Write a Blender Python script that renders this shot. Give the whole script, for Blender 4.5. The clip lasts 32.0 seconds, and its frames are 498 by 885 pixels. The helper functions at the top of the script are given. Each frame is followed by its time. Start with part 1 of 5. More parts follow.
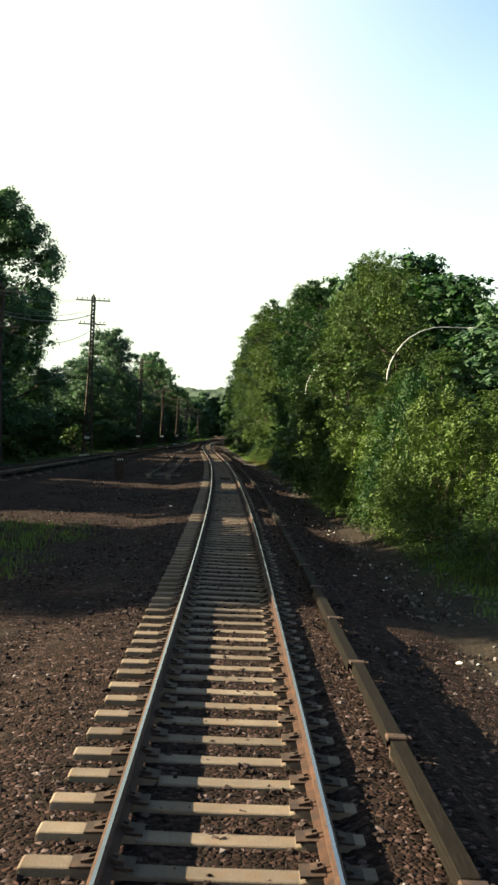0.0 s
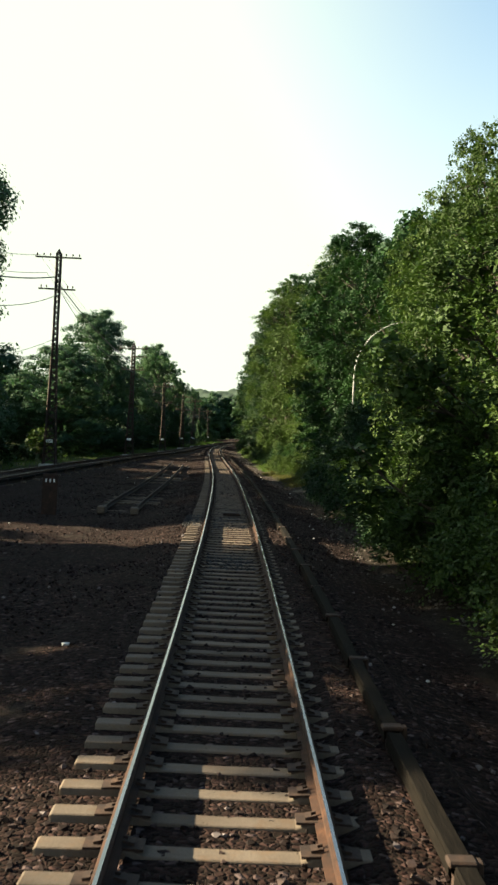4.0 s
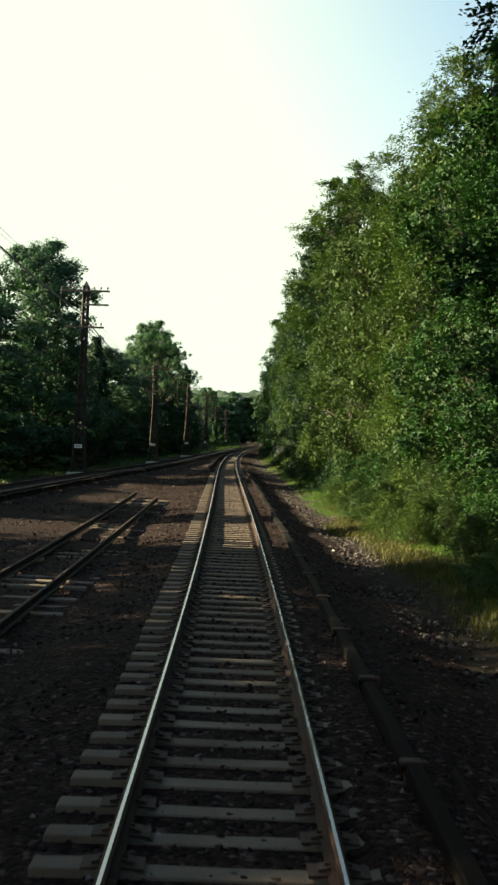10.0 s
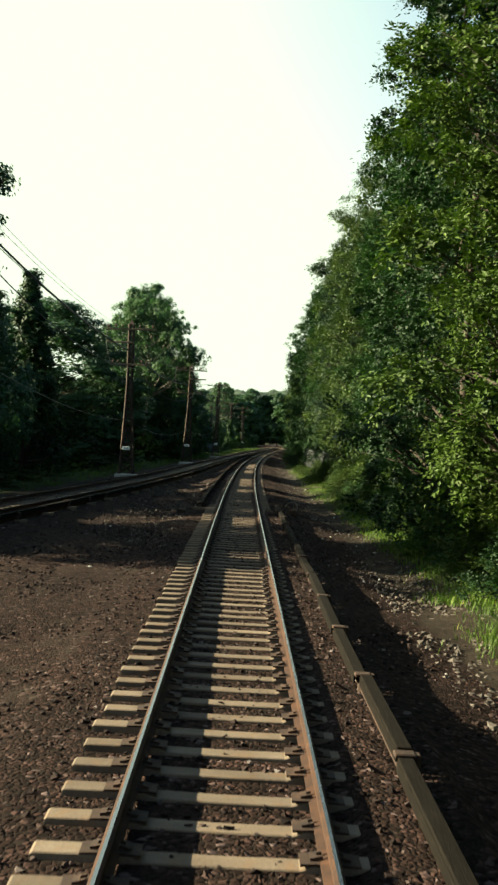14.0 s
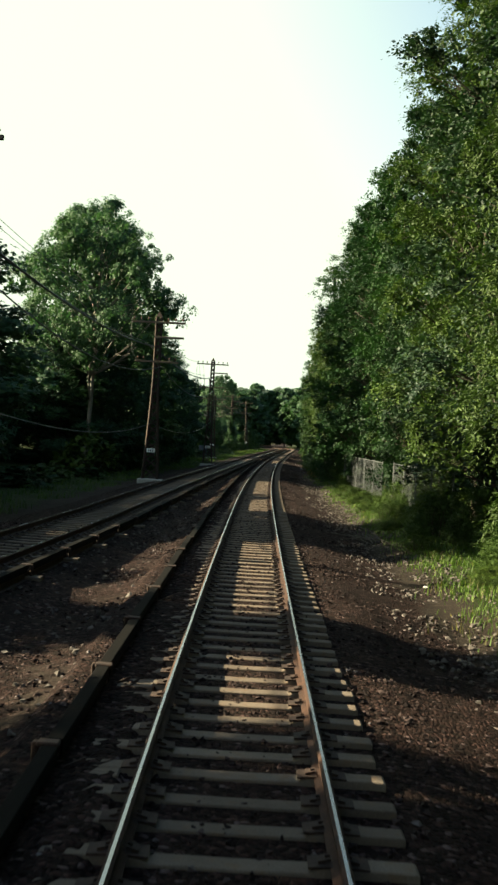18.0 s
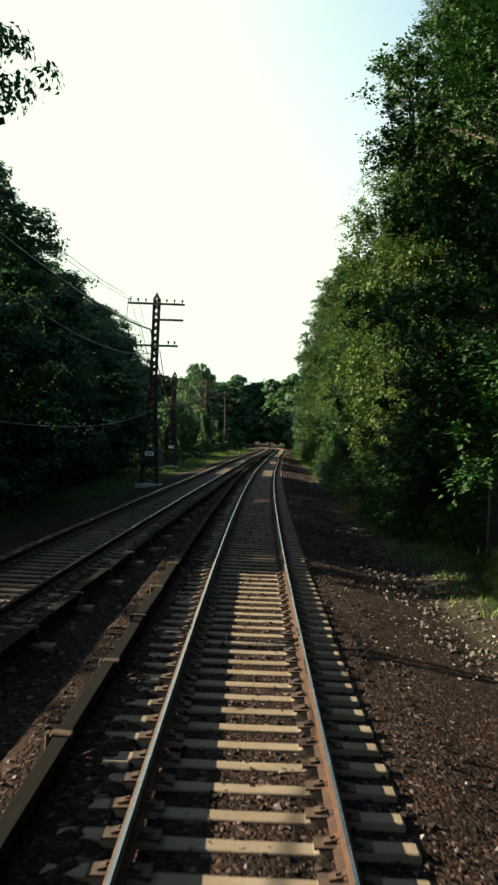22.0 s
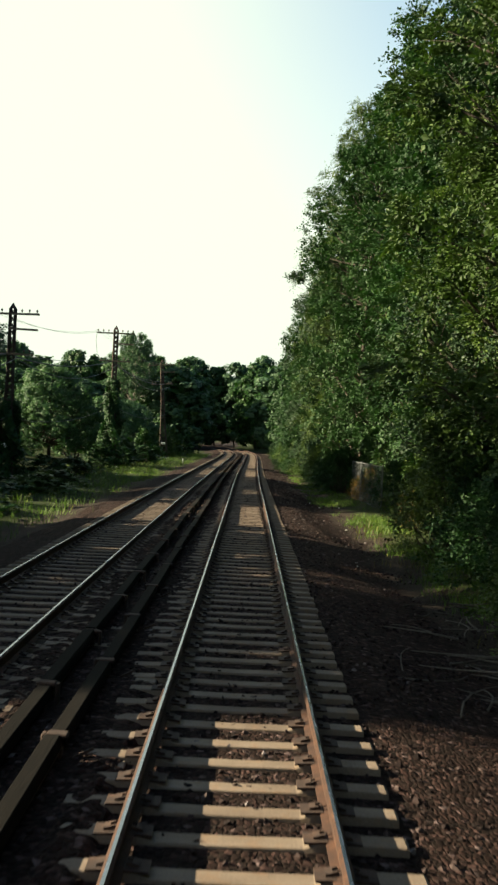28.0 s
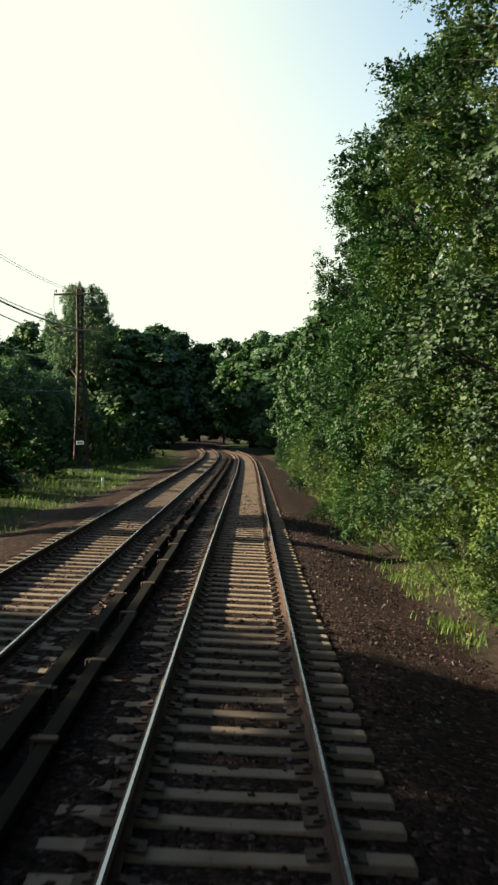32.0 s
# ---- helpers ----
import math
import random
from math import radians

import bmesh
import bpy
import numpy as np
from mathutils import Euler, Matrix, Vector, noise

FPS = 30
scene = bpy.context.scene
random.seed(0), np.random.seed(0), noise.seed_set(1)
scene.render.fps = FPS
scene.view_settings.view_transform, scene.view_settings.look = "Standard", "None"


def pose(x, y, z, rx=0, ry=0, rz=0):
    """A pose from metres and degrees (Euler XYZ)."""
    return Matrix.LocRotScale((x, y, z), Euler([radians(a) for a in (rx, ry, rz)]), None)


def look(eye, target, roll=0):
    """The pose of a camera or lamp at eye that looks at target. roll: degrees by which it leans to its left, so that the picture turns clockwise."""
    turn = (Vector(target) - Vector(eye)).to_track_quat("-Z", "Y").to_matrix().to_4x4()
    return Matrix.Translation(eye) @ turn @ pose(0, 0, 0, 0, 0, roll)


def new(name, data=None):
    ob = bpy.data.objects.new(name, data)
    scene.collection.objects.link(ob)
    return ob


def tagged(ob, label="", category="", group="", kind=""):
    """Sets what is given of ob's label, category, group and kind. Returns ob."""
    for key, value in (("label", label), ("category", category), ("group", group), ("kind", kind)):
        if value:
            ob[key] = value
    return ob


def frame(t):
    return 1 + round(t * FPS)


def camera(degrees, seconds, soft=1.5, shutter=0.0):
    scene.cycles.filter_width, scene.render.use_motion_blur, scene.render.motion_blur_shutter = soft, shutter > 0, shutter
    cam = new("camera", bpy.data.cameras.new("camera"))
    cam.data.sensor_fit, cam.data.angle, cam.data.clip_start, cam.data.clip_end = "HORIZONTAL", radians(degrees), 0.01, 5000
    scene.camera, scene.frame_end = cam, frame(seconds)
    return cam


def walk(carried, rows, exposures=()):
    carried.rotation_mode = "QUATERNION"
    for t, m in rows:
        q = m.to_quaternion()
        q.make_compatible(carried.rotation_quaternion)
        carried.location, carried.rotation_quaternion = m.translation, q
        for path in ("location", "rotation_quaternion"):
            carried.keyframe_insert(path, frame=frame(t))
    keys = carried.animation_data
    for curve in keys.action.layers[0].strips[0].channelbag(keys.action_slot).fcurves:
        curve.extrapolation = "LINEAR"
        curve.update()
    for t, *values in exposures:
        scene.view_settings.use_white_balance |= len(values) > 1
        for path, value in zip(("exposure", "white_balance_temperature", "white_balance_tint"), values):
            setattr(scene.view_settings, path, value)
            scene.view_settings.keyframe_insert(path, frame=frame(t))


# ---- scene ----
cam = camera(26.8, 32.0, 2.6, 0.1)
PATH = [
    (0, (0.169, 7.057, 2.875), (0.107, 27.056, 2.708), 2.64),
    (0.5, (0.122, 10.044, 2.875), (0.064, 30.043, 2.720), 2.82),
    (1, (0.073, 13.146, 2.875), (-0.002, 33.146, 2.726), 3.06),
    (1.5, (0.018, 16.297, 2.875), (-0.084, 36.296, 2.723), 3.00),
    (2, (-0.041, 19.608, 2.875), (-0.187, 39.607, 2.733), 3.04),
    (2.5, (-0.104, 23.003, 2.875), (-0.279, 43.001, 2.740), 3.04),
    (3, (-0.173, 26.541, 2.875), (-0.392, 46.539, 2.743), 2.89),
    (3.5, (-0.250, 30.331, 2.875), (-0.512, 50.329, 2.748), 2.82),
    (5.5, (-0.629, 45.702, 2.875), (-1.016, 65.698, 2.744), 2.97),
    (6, (-0.748, 49.789, 2.875), (-1.161, 69.784, 2.745), 3.03),
    (6.5, (-0.873, 53.848, 2.875), (-1.327, 73.842, 2.742), 2.94),
    (7, (-1.005, 57.938, 2.875), (-1.501, 77.931, 2.734), 2.94),
    (7.5, (-1.140, 61.974, 2.875), (-1.670, 81.967, 2.736), 2.99),
    (8, (-1.281, 65.972, 2.875), (-1.845, 85.963, 2.755), 2.70),
    (8.5, (-1.435, 70.136, 2.875), (-2.026, 90.127, 2.753), 2.94),
    (9, (-1.605, 74.428, 2.875), (-2.218, 94.418, 2.768), 3.00),
    (9.5, (-1.796, 79.067, 2.875), (-2.438, 99.057, 2.803), 2.62),
    (10, (-2.000, 83.864, 2.875), (-2.704, 103.852, 2.788), 2.60),
    (10.5, (-2.213, 88.767, 2.875), (-2.973, 108.753, 2.793), 3.05),
    (11, (-2.434, 93.705, 2.875), (-3.240, 113.688, 2.786), 3.09),
    (11.5, (-2.658, 98.421, 2.875), (-3.507, 118.403, 2.795), 2.80),
    (12, (-2.900, 103.179, 2.875), (-3.779, 123.160, 2.773), 2.90),
    (12.5, (-3.162, 108.068, 2.875), (-4.084, 128.047, 2.788), 3.34),
    (13, (-3.433, 112.999, 2.875), (-4.386, 132.976, 2.785), 3.47),
    (13.5, (-3.714, 118.069, 2.875), (-4.716, 138.044, 2.790), 3.44),
    (15.5, (-4.943, 139.170, 2.875), (-6.071, 159.138, 2.787), 3.76),
    (16, (-5.263, 144.627, 2.875), (-6.397, 164.595, 2.788), 3.34),
    (16.5, (-5.602, 150.477, 2.875), (-6.758, 170.443, 2.799), 3.58),
    (17, (-5.948, 156.409, 2.875), (-7.092, 176.376, 2.792), 3.29),
    (17.5, (-6.296, 162.410, 2.875), (-7.429, 182.378, 2.781), 3.46),
    (18, (-6.638, 168.441, 2.875), (-7.747, 188.410, 2.781), 3.48),
    (18.5, (-6.956, 174.280, 2.875), (-8.041, 194.250, 2.771), 3.60),
    (19, (-7.256, 180.137, 2.875), (-8.295, 200.110, 2.771), 3.36),
    (19.5, (-7.548, 186.155, 2.875), (-8.549, 206.129, 2.777), 3.14),
    (20, (-7.834, 192.151, 2.875), (-8.787, 212.129, 2.775), 3.00),
    (20.5, (-8.114, 198.223, 2.875), (-9.039, 218.202, 2.744), 2.83),
    (21, (-8.385, 204.378, 2.875), (-9.266, 224.358, 2.755), 2.58),
    (21.5, (-8.648, 210.593, 2.875), (-9.482, 230.575, 2.747), 2.31),
    (22, (-8.905, 216.958, 2.875), (-9.677, 236.943, 2.761), 2.58),
    (22.5, (-9.151, 223.401, 2.875), (-9.895, 243.387, 2.802), 2.14),
    (23, (-9.373, 229.962, 2.875), (-10.076, 249.950, 2.778), 2.14),
    (23.5, (-9.580, 236.948, 2.875), (-10.195, 256.938, 2.767), 1.99),
    (24, (-9.768, 244.029, 2.875), (-10.316, 264.021, 2.764), 1.85),
    (24.5, (-9.940, 250.915, 2.875), (-10.444, 270.909, 2.754), 2.34),
    (25, (-10.102, 257.803, 2.875), (-10.552, 277.797, 2.748), 2.53),
    (25.5, (-10.247, 264.646, 2.875), (-10.605, 284.643, 2.767), 2.78),
    (27.5, (-10.653, 292.242, 2.875), (-10.754, 312.241, 2.777), 2.73),
    (28, (-10.715, 299.226, 2.875), (-10.778, 319.226, 2.773), 2.77),
    (28.5, (-10.758, 306.513, 2.875), (-10.776, 326.512, 2.775), 3.03),
    (29, (-10.781, 313.932, 2.875), (-10.777, 333.931, 2.784), 3.30),
    (29.5, (-10.806, 321.464, 2.875), (-10.782, 341.464, 2.791), 3.43),
    (30, (-10.836, 329.130, 2.875), (-10.820, 349.130, 2.780), 3.27),
    (30.5, (-10.859, 336.884, 2.875), (-10.824, 356.884, 2.751), 3.27),
    (31, (-10.873, 344.683, 2.875), (-10.838, 364.683, 2.725), 3.18),
    (31.5, (-10.902, 352.649, 2.875), (-10.864, 372.649, 2.705), 3.13),
    (32, (-10.956, 360.600, 2.875), (-10.897, 380.599, 2.673), 3.04),
]
TRACK1 = [(-60, 0.528), (7, 0.191), (20, -0.027), (40, -0.452), (60, -1.05), (80, -1.811), (100, -2.715), (120, -3.8), (140, -4.969), (160, -6.134), (180, -7.227), (200, -8.17), (220, -9.001), (240, -9.641), (260, -10.128), (280, -10.486), (300, -10.699), (320, -10.779), (340, -10.842), (358, -10.916), (380, -10.93), (410, -10.82), (440, -10.72), (465, -10.85), (485, -11.4), (510, -13.2), (540, -16.8), (570, -21.5)]
walk(cam, [(t, look(eye, target, roll)) for t, eye, target, roll in PATH],
     [(0, 2.74, 6500, -7), (4, 2.64, 6500, -7), (6, 2.56, 6500, -6), (9, 2.60, 6560, -11), (10, 2.60, 6520, -11), (13, 2.61, 6500, -14), (20, 2.61, 6470, -10), (22, 2.58, 6270, -10), (23, 2.56, 6270, -8), (25, 2.57, 6250, -1), (28, 2.52, 6430, -6), (29, 2.45, 6340, -4), (30, 2.50, 6380, -3), (32, 2.51, 6400, -4)])

# ---- world, sun ----
SUN_EL, SUN_AHEAD = 22.0, 3.0
sun_dir = Vector((-math.cos(radians(SUN_EL)) * math.cos(radians(SUN_AHEAD)),
                  math.cos(radians(SUN_EL)) * math.sin(radians(SUN_AHEAD)), math.sin(radians(SUN_EL))))
world = bpy.data.worlds.new("sky")
scene.world = world
world.use_nodes = True
wn = world.node_tree
wn.nodes.clear()
sky = wn.nodes.new("ShaderNodeTexSky")
sky.sky_type = 'NISHITA'
sky.sun_disc = False
sky.sun_elevation = radians(SUN_EL)
sky.sun_rotation = math.atan2(sun_dir.x, sun_dir.y)
sky.altitude = 50
sky.air_density, sky.dust_density, sky.ozone_density = 0.7, 1.0, 2.5
bg = wn.nodes.new("ShaderNodeBackground")
bg.inputs["Strength"].default_value = 0.047
wo = wn.nodes.new("ShaderNodeOutputWorld")
geo = wn.nodes.new("ShaderNodeTexCoord")
xyz = wn.nodes.new("ShaderNodeSeparateXYZ")
wn.links.new(geo.outputs["Generated"], xyz.inputs[0])
def ramp_node(src, lo, hi, at_lo, at_hi):
    n = wn.nodes.new("ShaderNodeMapRange")
    n.interpolation_type = 'SMOOTHSTEP'
    for key, value in ((1, lo), (2, hi), (3, at_lo), (4, at_hi)):
        n.inputs[key].default_value = value
    wn.links.new(src, n.inputs[0])
    return n.outputs[0]


def math_node(op, a, b):
    n = wn.nodes.new("ShaderNodeMath")
    n.operation = op
    n.use_clamp = True
    wn.links.new(a, n.inputs[0])
    wn.links.new(b, n.inputs[1])
    return n.outputs[0]


haze = ramp_node(xyz.outputs["Z"], 0.04, 0.50, 1.0, 0.0)  # thin haze at the horizon
toward = wn.nodes.new("ShaderNodeVectorMath")  # and a broad glow round the sun
toward.operation = 'DOT_PRODUCT'
toward.inputs[1].default_value = sun_dir
wn.links.new(geo.outputs["Generated"], toward.inputs[0])
glow = ramp_node(toward.outputs["Value"], -0.06, 0.40, 0.0, 1.0)
fade = ramp_node(xyz.outputs["Z"], 0.42, 0.75, 1.0, 0.0)
both = math_node('ADD', haze, math_node('MULTIPLY', glow, fade))
veil = wn.nodes.new("ShaderNodeMix")
veil.data_type = 'RGBA'
veil.inputs[7].default_value = (4.05, 4.0, 3.45, 1)
wn.links.new(both, veil.inputs[0])
bright = wn.nodes.new("ShaderNodeMix")  # bright summer air, scattered a little more than clean air
bright.data_type, bright.blend_type = 'RGBA', 'MULTIPLY'
bright.inputs[0].default_value = 1.0
bright.inputs[7].default_value = (1.55, 1.45, 1.30, 1)
wn.links.new(sky.outputs[0], bright.inputs[6])
wn.links.new(bright.outputs[2], veil.inputs[6])
wn.links.new(veil.outputs[2], bg.inputs["Color"])
wn.links.new(bg.outputs[0], wo.inputs["Surface"])
sun_data = bpy.data.lights.new("sun", 'SUN')
sun_data.energy, sun_data.angle, sun_data.color = 5.35, radians(0.53), (1.0, 0.80, 0.60)
sun = new("sun", sun_data)
sun.matrix_basis = look((0, 0, 60), Vector((0, 0, 60)) - sun_dir)


# ---- materials ----
class Mat:
    """A node material with short calls."""

    def __init__(self, name, rough=0.7, metal=0.0, spec=0.4):
        self.m = bpy.data.materials.new(name)
        self.m.use_nodes = True
        self.t = self.m.node_tree
        self.b = self.t.nodes["Principled BSDF"]
        self.b.inputs["Roughness"].default_value = rough
        self.b.inputs["Metallic"].default_value = metal
        self.b.inputs["Specular IOR Level"].default_value = spec
        self.out = self.t.nodes["Material Output"]
        self.co = self.node("ShaderNodeTexCoord").outputs["Object"]

    def node(self, kind, **props):
        n = self.t.nodes.new(kind)
        for key, value in props.items():
            n.inputs[key.replace("_", " ")].default_value = value
        return n

    def link(self, a, b):
        self.t.links.new(a, b)

    def geo(self):
        self.co = self.node("ShaderNodeNewGeometry").outputs["Position"]
        return self

    def noise(self, scale, detail=4.0, rough=0.6, stretch=None):
        n = self.node("ShaderNodeTexNoise", Scale=scale, Detail=detail, Roughness=rough)
        src = self.co
        if stretch:
            mp = self.node("ShaderNodeMapping")
            mp.inputs["Scale"].default_value = stretch
            self.link(src, mp.inputs["Vector"])
            src = mp.outputs[0]
        self.link(src, n.inputs["Vector"])
        return n.outputs["Fac"]

    def voronoi(self, scale, feature='F1'):
        n = self.node("ShaderNodeTexVoronoi", Scale=scale)
        n.feature = feature
        self.link(self.co, n.inputs["Vector"])
        return n

    def ramp(self, fac, *stops):
        n = self.node("ShaderNodeValToRGB")
        e = n.color_ramp.elements
        while len(e) < len(stops):
            e.new(0.5)
        for i, (p, c) in enumerate(stops):
            e[i].position = p
            e[i].color = (*c, 1) if len(c) == 3 else c
        self.link(fac, n.inputs["Fac"])
        return n.outputs["Color"]

    def mix(self, fac, a, b, mode='MIX'):
        n = self.t.nodes.new("ShaderNodeMix")
        n.data_type, n.blend_type = 'RGBA', mode
        for val, sock in ((fac, n.inputs[0]), (a, n.inputs[6]), (b, n.inputs[7])):
            if isinstance(val, (int, float)):
                sock.default_value = val
            elif isinstance(val, tuple):
                sock.default_value = (*val, 1)
            else:
                self.link(val, sock)
        return n.outputs[2]

    def maths(self, op, a, b=0.0):
        n = self.t.nodes.new("ShaderNodeMath")
        n.operation = op
        for val, sock in ((a, n.inputs[0]), (b, n.inputs[1])):
            if isinstance(val, (int, float)):
                sock.default_value = val
            else:
                self.link(val, sock)
        return n.outputs[0]

    def color(self, c):
        if isinstance(c, tuple):
            self.b.inputs["Base Color"].default_value = (*c, 1)
        else:
            self.link(c, self.b.inputs["Base Color"])
        return self

    def rough(self, r):
        self.link(r, self.b.inputs["Roughness"])
        return self

    def bump(self, height, dist, strength=1.0):
        n = self.node("ShaderNodeBump", Strength=strength, Distance=dist)
        self.link(height, n.inputs["Height"])
        self.link(n.outputs[0], self.b.inputs["Normal"])
        return self


def rnd(m):
    return m.node("ShaderNodeObjectInfo").outputs["Random"]


def mat_concrete():
    m = Mat("tie_concrete", 0.9, 0, 0.1).geo()
    fine, coarse = m.noise(60, 5), m.noise(1.3, 5)
    c = m.ramp(coarse, (0.3, (0.074, 0.060, 0.050)), (0.55, (0.107, 0.089, 0.075)), (0.75, (0.132, 0.112, 0.096)))
    c = m.mix(0.5, c, m.ramp(fine, (0.3, (0.35, 0.3, 0.25)), (0.7, (0.75, 0.7, 0.62))), 'OVERLAY')
    c = m.mix(m.maths('MULTIPLY', m.ramp(m.noise(7, 6), (0.52, (0, 0, 0)), (0.7, (1, 1, 1))), 0.6), c, (0.12, 0.075, 0.045))
    c = m.mix(0.45, c, m.ramp(rnd(m), (0.0, (0.3, 0.29, 0.28)), (0.6, (0.5, 0.49, 0.47)), (1.0, (0.7, 0.67, 0.63))), 'OVERLAY')
    m.color(c).bump(fine, 0.006, 0.6)
    return m.m


def mat_tie_wood():
    m = Mat("old_tie_wood", 0.9, 0, 0.2).geo()
    g = m.noise(14, 6, 0.7, (0.25, 3.0, 3.0))
    c = m.ramp(g, (0.3, (0.05, 0.036, 0.026)), (0.6, (0.13, 0.10, 0.075)), (0.8, (0.2, 0.16, 0.12)))
    m.color(c).bump(g, 0.012, 0.8)
    return m.m


def mat_rail_top():
    m = Mat("polished_rail_steel", 0.22, 1.0).geo()
    n = m.noise(3, 3, 0.5, (8, 0.6, 8))
    m.color(m.ramp(n, (0.3, (0.17, 0.19, 0.23)), (0.7, (0.26, 0.29, 0.35))))
    m.rough(m.ramp(n, (0.3, (0.16, 0.16, 0.16)), (0.7, (0.32, 0.32, 0.32))))
    return m.m


def mat_rust(name="rusty_steel", a=(0.012, 0.0055, 0.0036), b=(0.036, 0.0145, 0.0068), c=(0.068, 0.0285, 0.0125), s=6.0):
    m = Mat(name, 0.85, 0.15, 0.3).geo()
    n, f = m.noise(s, 6, 0.7), m.noise(90, 4)
    col = m.ramp(n, (0.3, a), (0.55, b), (0.75, c))
    col = m.mix(0.4, col, m.ramp(f, (0.35, (0.2, 0.2, 0.2)), (0.7, (0.8, 0.8, 0.8))), 'OVERLAY')
    m.color(col).bump(f, 0.003, 0.6)
    return m.m


def mat_board(name, k):
    m = Mat(name, 0.9, 0, 0.06).geo()
    g = m.noise(9, 6, 0.7, (6, 0.35, 6))
    c = m.ramp(g, *((at, tuple(k * v for v in col)) for at, col in ((0.25, (0.0058, 0.0049, 0.0043)), (0.5, (0.0150, 0.0123, 0.0102)), (0.75, (0.0325, 0.0262, 0.0210)))))
    c = m.mix(0.5, c, m.ramp(rnd(m), (0.0, (0.35, 0.33, 0.3)), (1.0, (0.62, 0.55, 0.46))), 'OVERLAY')
    m.color(c).bump(g, 0.006, 0.7)
    return m.m


def mat_ground():
    m = Mat("ground", 0.95, 0, 0.05).geo()
    at = m.node("ShaderNodeAttribute")
    at.attribute_name = "zone"
    sep = m.node("ShaderNodeSeparateColor")
    m.link(at.outputs["Color"], sep.inputs[0])
    v = m.voronoi(17)
    vcol = m.ramp(m.node_sep(v.outputs["Color"]), (0.0, (0.0034, 0.0020, 0.0019)), (0.35, (0.0086, 0.0055, 0.0048)),
                  (0.7, (0.0188, 0.0120, 0.0106)), (0.93, (0.0360, 0.0245, 0.0225)), (1.0, (0.0780, 0.0670, 0.0680)))
    big = m.noise(0.35, 5)
    ball = m.mix(0.55, vcol, m.ramp(big, (0.3, (0.32, 0.2, 0.19)), (0.7, (0.8, 0.58, 0.5))), 'OVERLAY')
    edge = m.voronoi(17, 'DISTANCE_TO_EDGE').outputs["Distance"]
    ball = m.mix(m.ramp(edge, (0.0, (1, 1, 1)), (0.1, (0, 0, 0))), ball, (0.012, 0.009, 0.007))
    n2 = m.noise(3.2, 8, 0.7)
    soil = m.ramp(n2, (0.3, (0.0068, 0.0050, 0.0041)), (0.55, (0.0175, 0.0135, 0.0102)), (0.75, (0.0360, 0.0285, 0.0215)))
    soil = m.mix(m.ramp(m.noise(38, 5), (0.56, (0, 0, 0)), (0.66, (0.8, 0.8, 0.8))), soil, (0.085, 0.066, 0.05))
    green = m.ramp(m.noise(5, 6), (0.3, (0.010, 0.014, 0.005)), (0.7, (0.028, 0.036, 0.011)))
    n3 = m.noise(0.9, 6)
    def mask(ch):
        return m.ramp(m.maths('ADD', sep.outputs[ch], m.maths('MULTIPLY', m.maths('SUBTRACT', n3, 0.5), 0.9)), (0.42, (0, 0, 0)), (0.58, (1, 1, 1)))
    c = m.mix(mask(0), ball, soil)
    c = m.mix(mask(1), c, green)
    c = m.mix(mask(2), c, m.ramp(n2, (0.3, (0.05, 0.043, 0.036)), (0.7, (0.1, 0.088, 0.074))))
    m.color(c)
    hgt = m.mix(mask(0), m.ramp(edge, (0.0, (0, 0, 0)), (0.35, (1, 1, 1))), n2)
    m.bump(hgt, 0.017, 1.0)
    return m.m


def node_sep(self, col):
    s = self.node("ShaderNodeSeparateColor")
    self.link(col, s.inputs[0])
    return s.outputs[0]


Mat.node_sep = node_sep


def mat_stone(name="ballast_stone"):
    m = Mat(name, 0.9, 0, 0.1).geo()
    r = m.node("ShaderNodeNewGeometry").outputs["Random Per Island"]
    c = m.ramp(r, (0.0, (0.0050, 0.0032, 0.0029)), (0.4, (0.0134, 0.0086, 0.0079)), (0.75, (0.0280, 0.0182, 0.0164)), (0.96, (0.0520, 0.0370, 0.0340)), (1.0, (0.1300, 0.1120, 0.1120)))
    f = m.noise(45, 4)
    m.color(m.mix(0.4, c, m.ramp(f, (0.3, (0.25, 0.25, 0.25)), (0.7, (0.75, 0.75, 0.75))), 'OVERLAY')).bump(f, 0.004, 0.5)
    return m.m


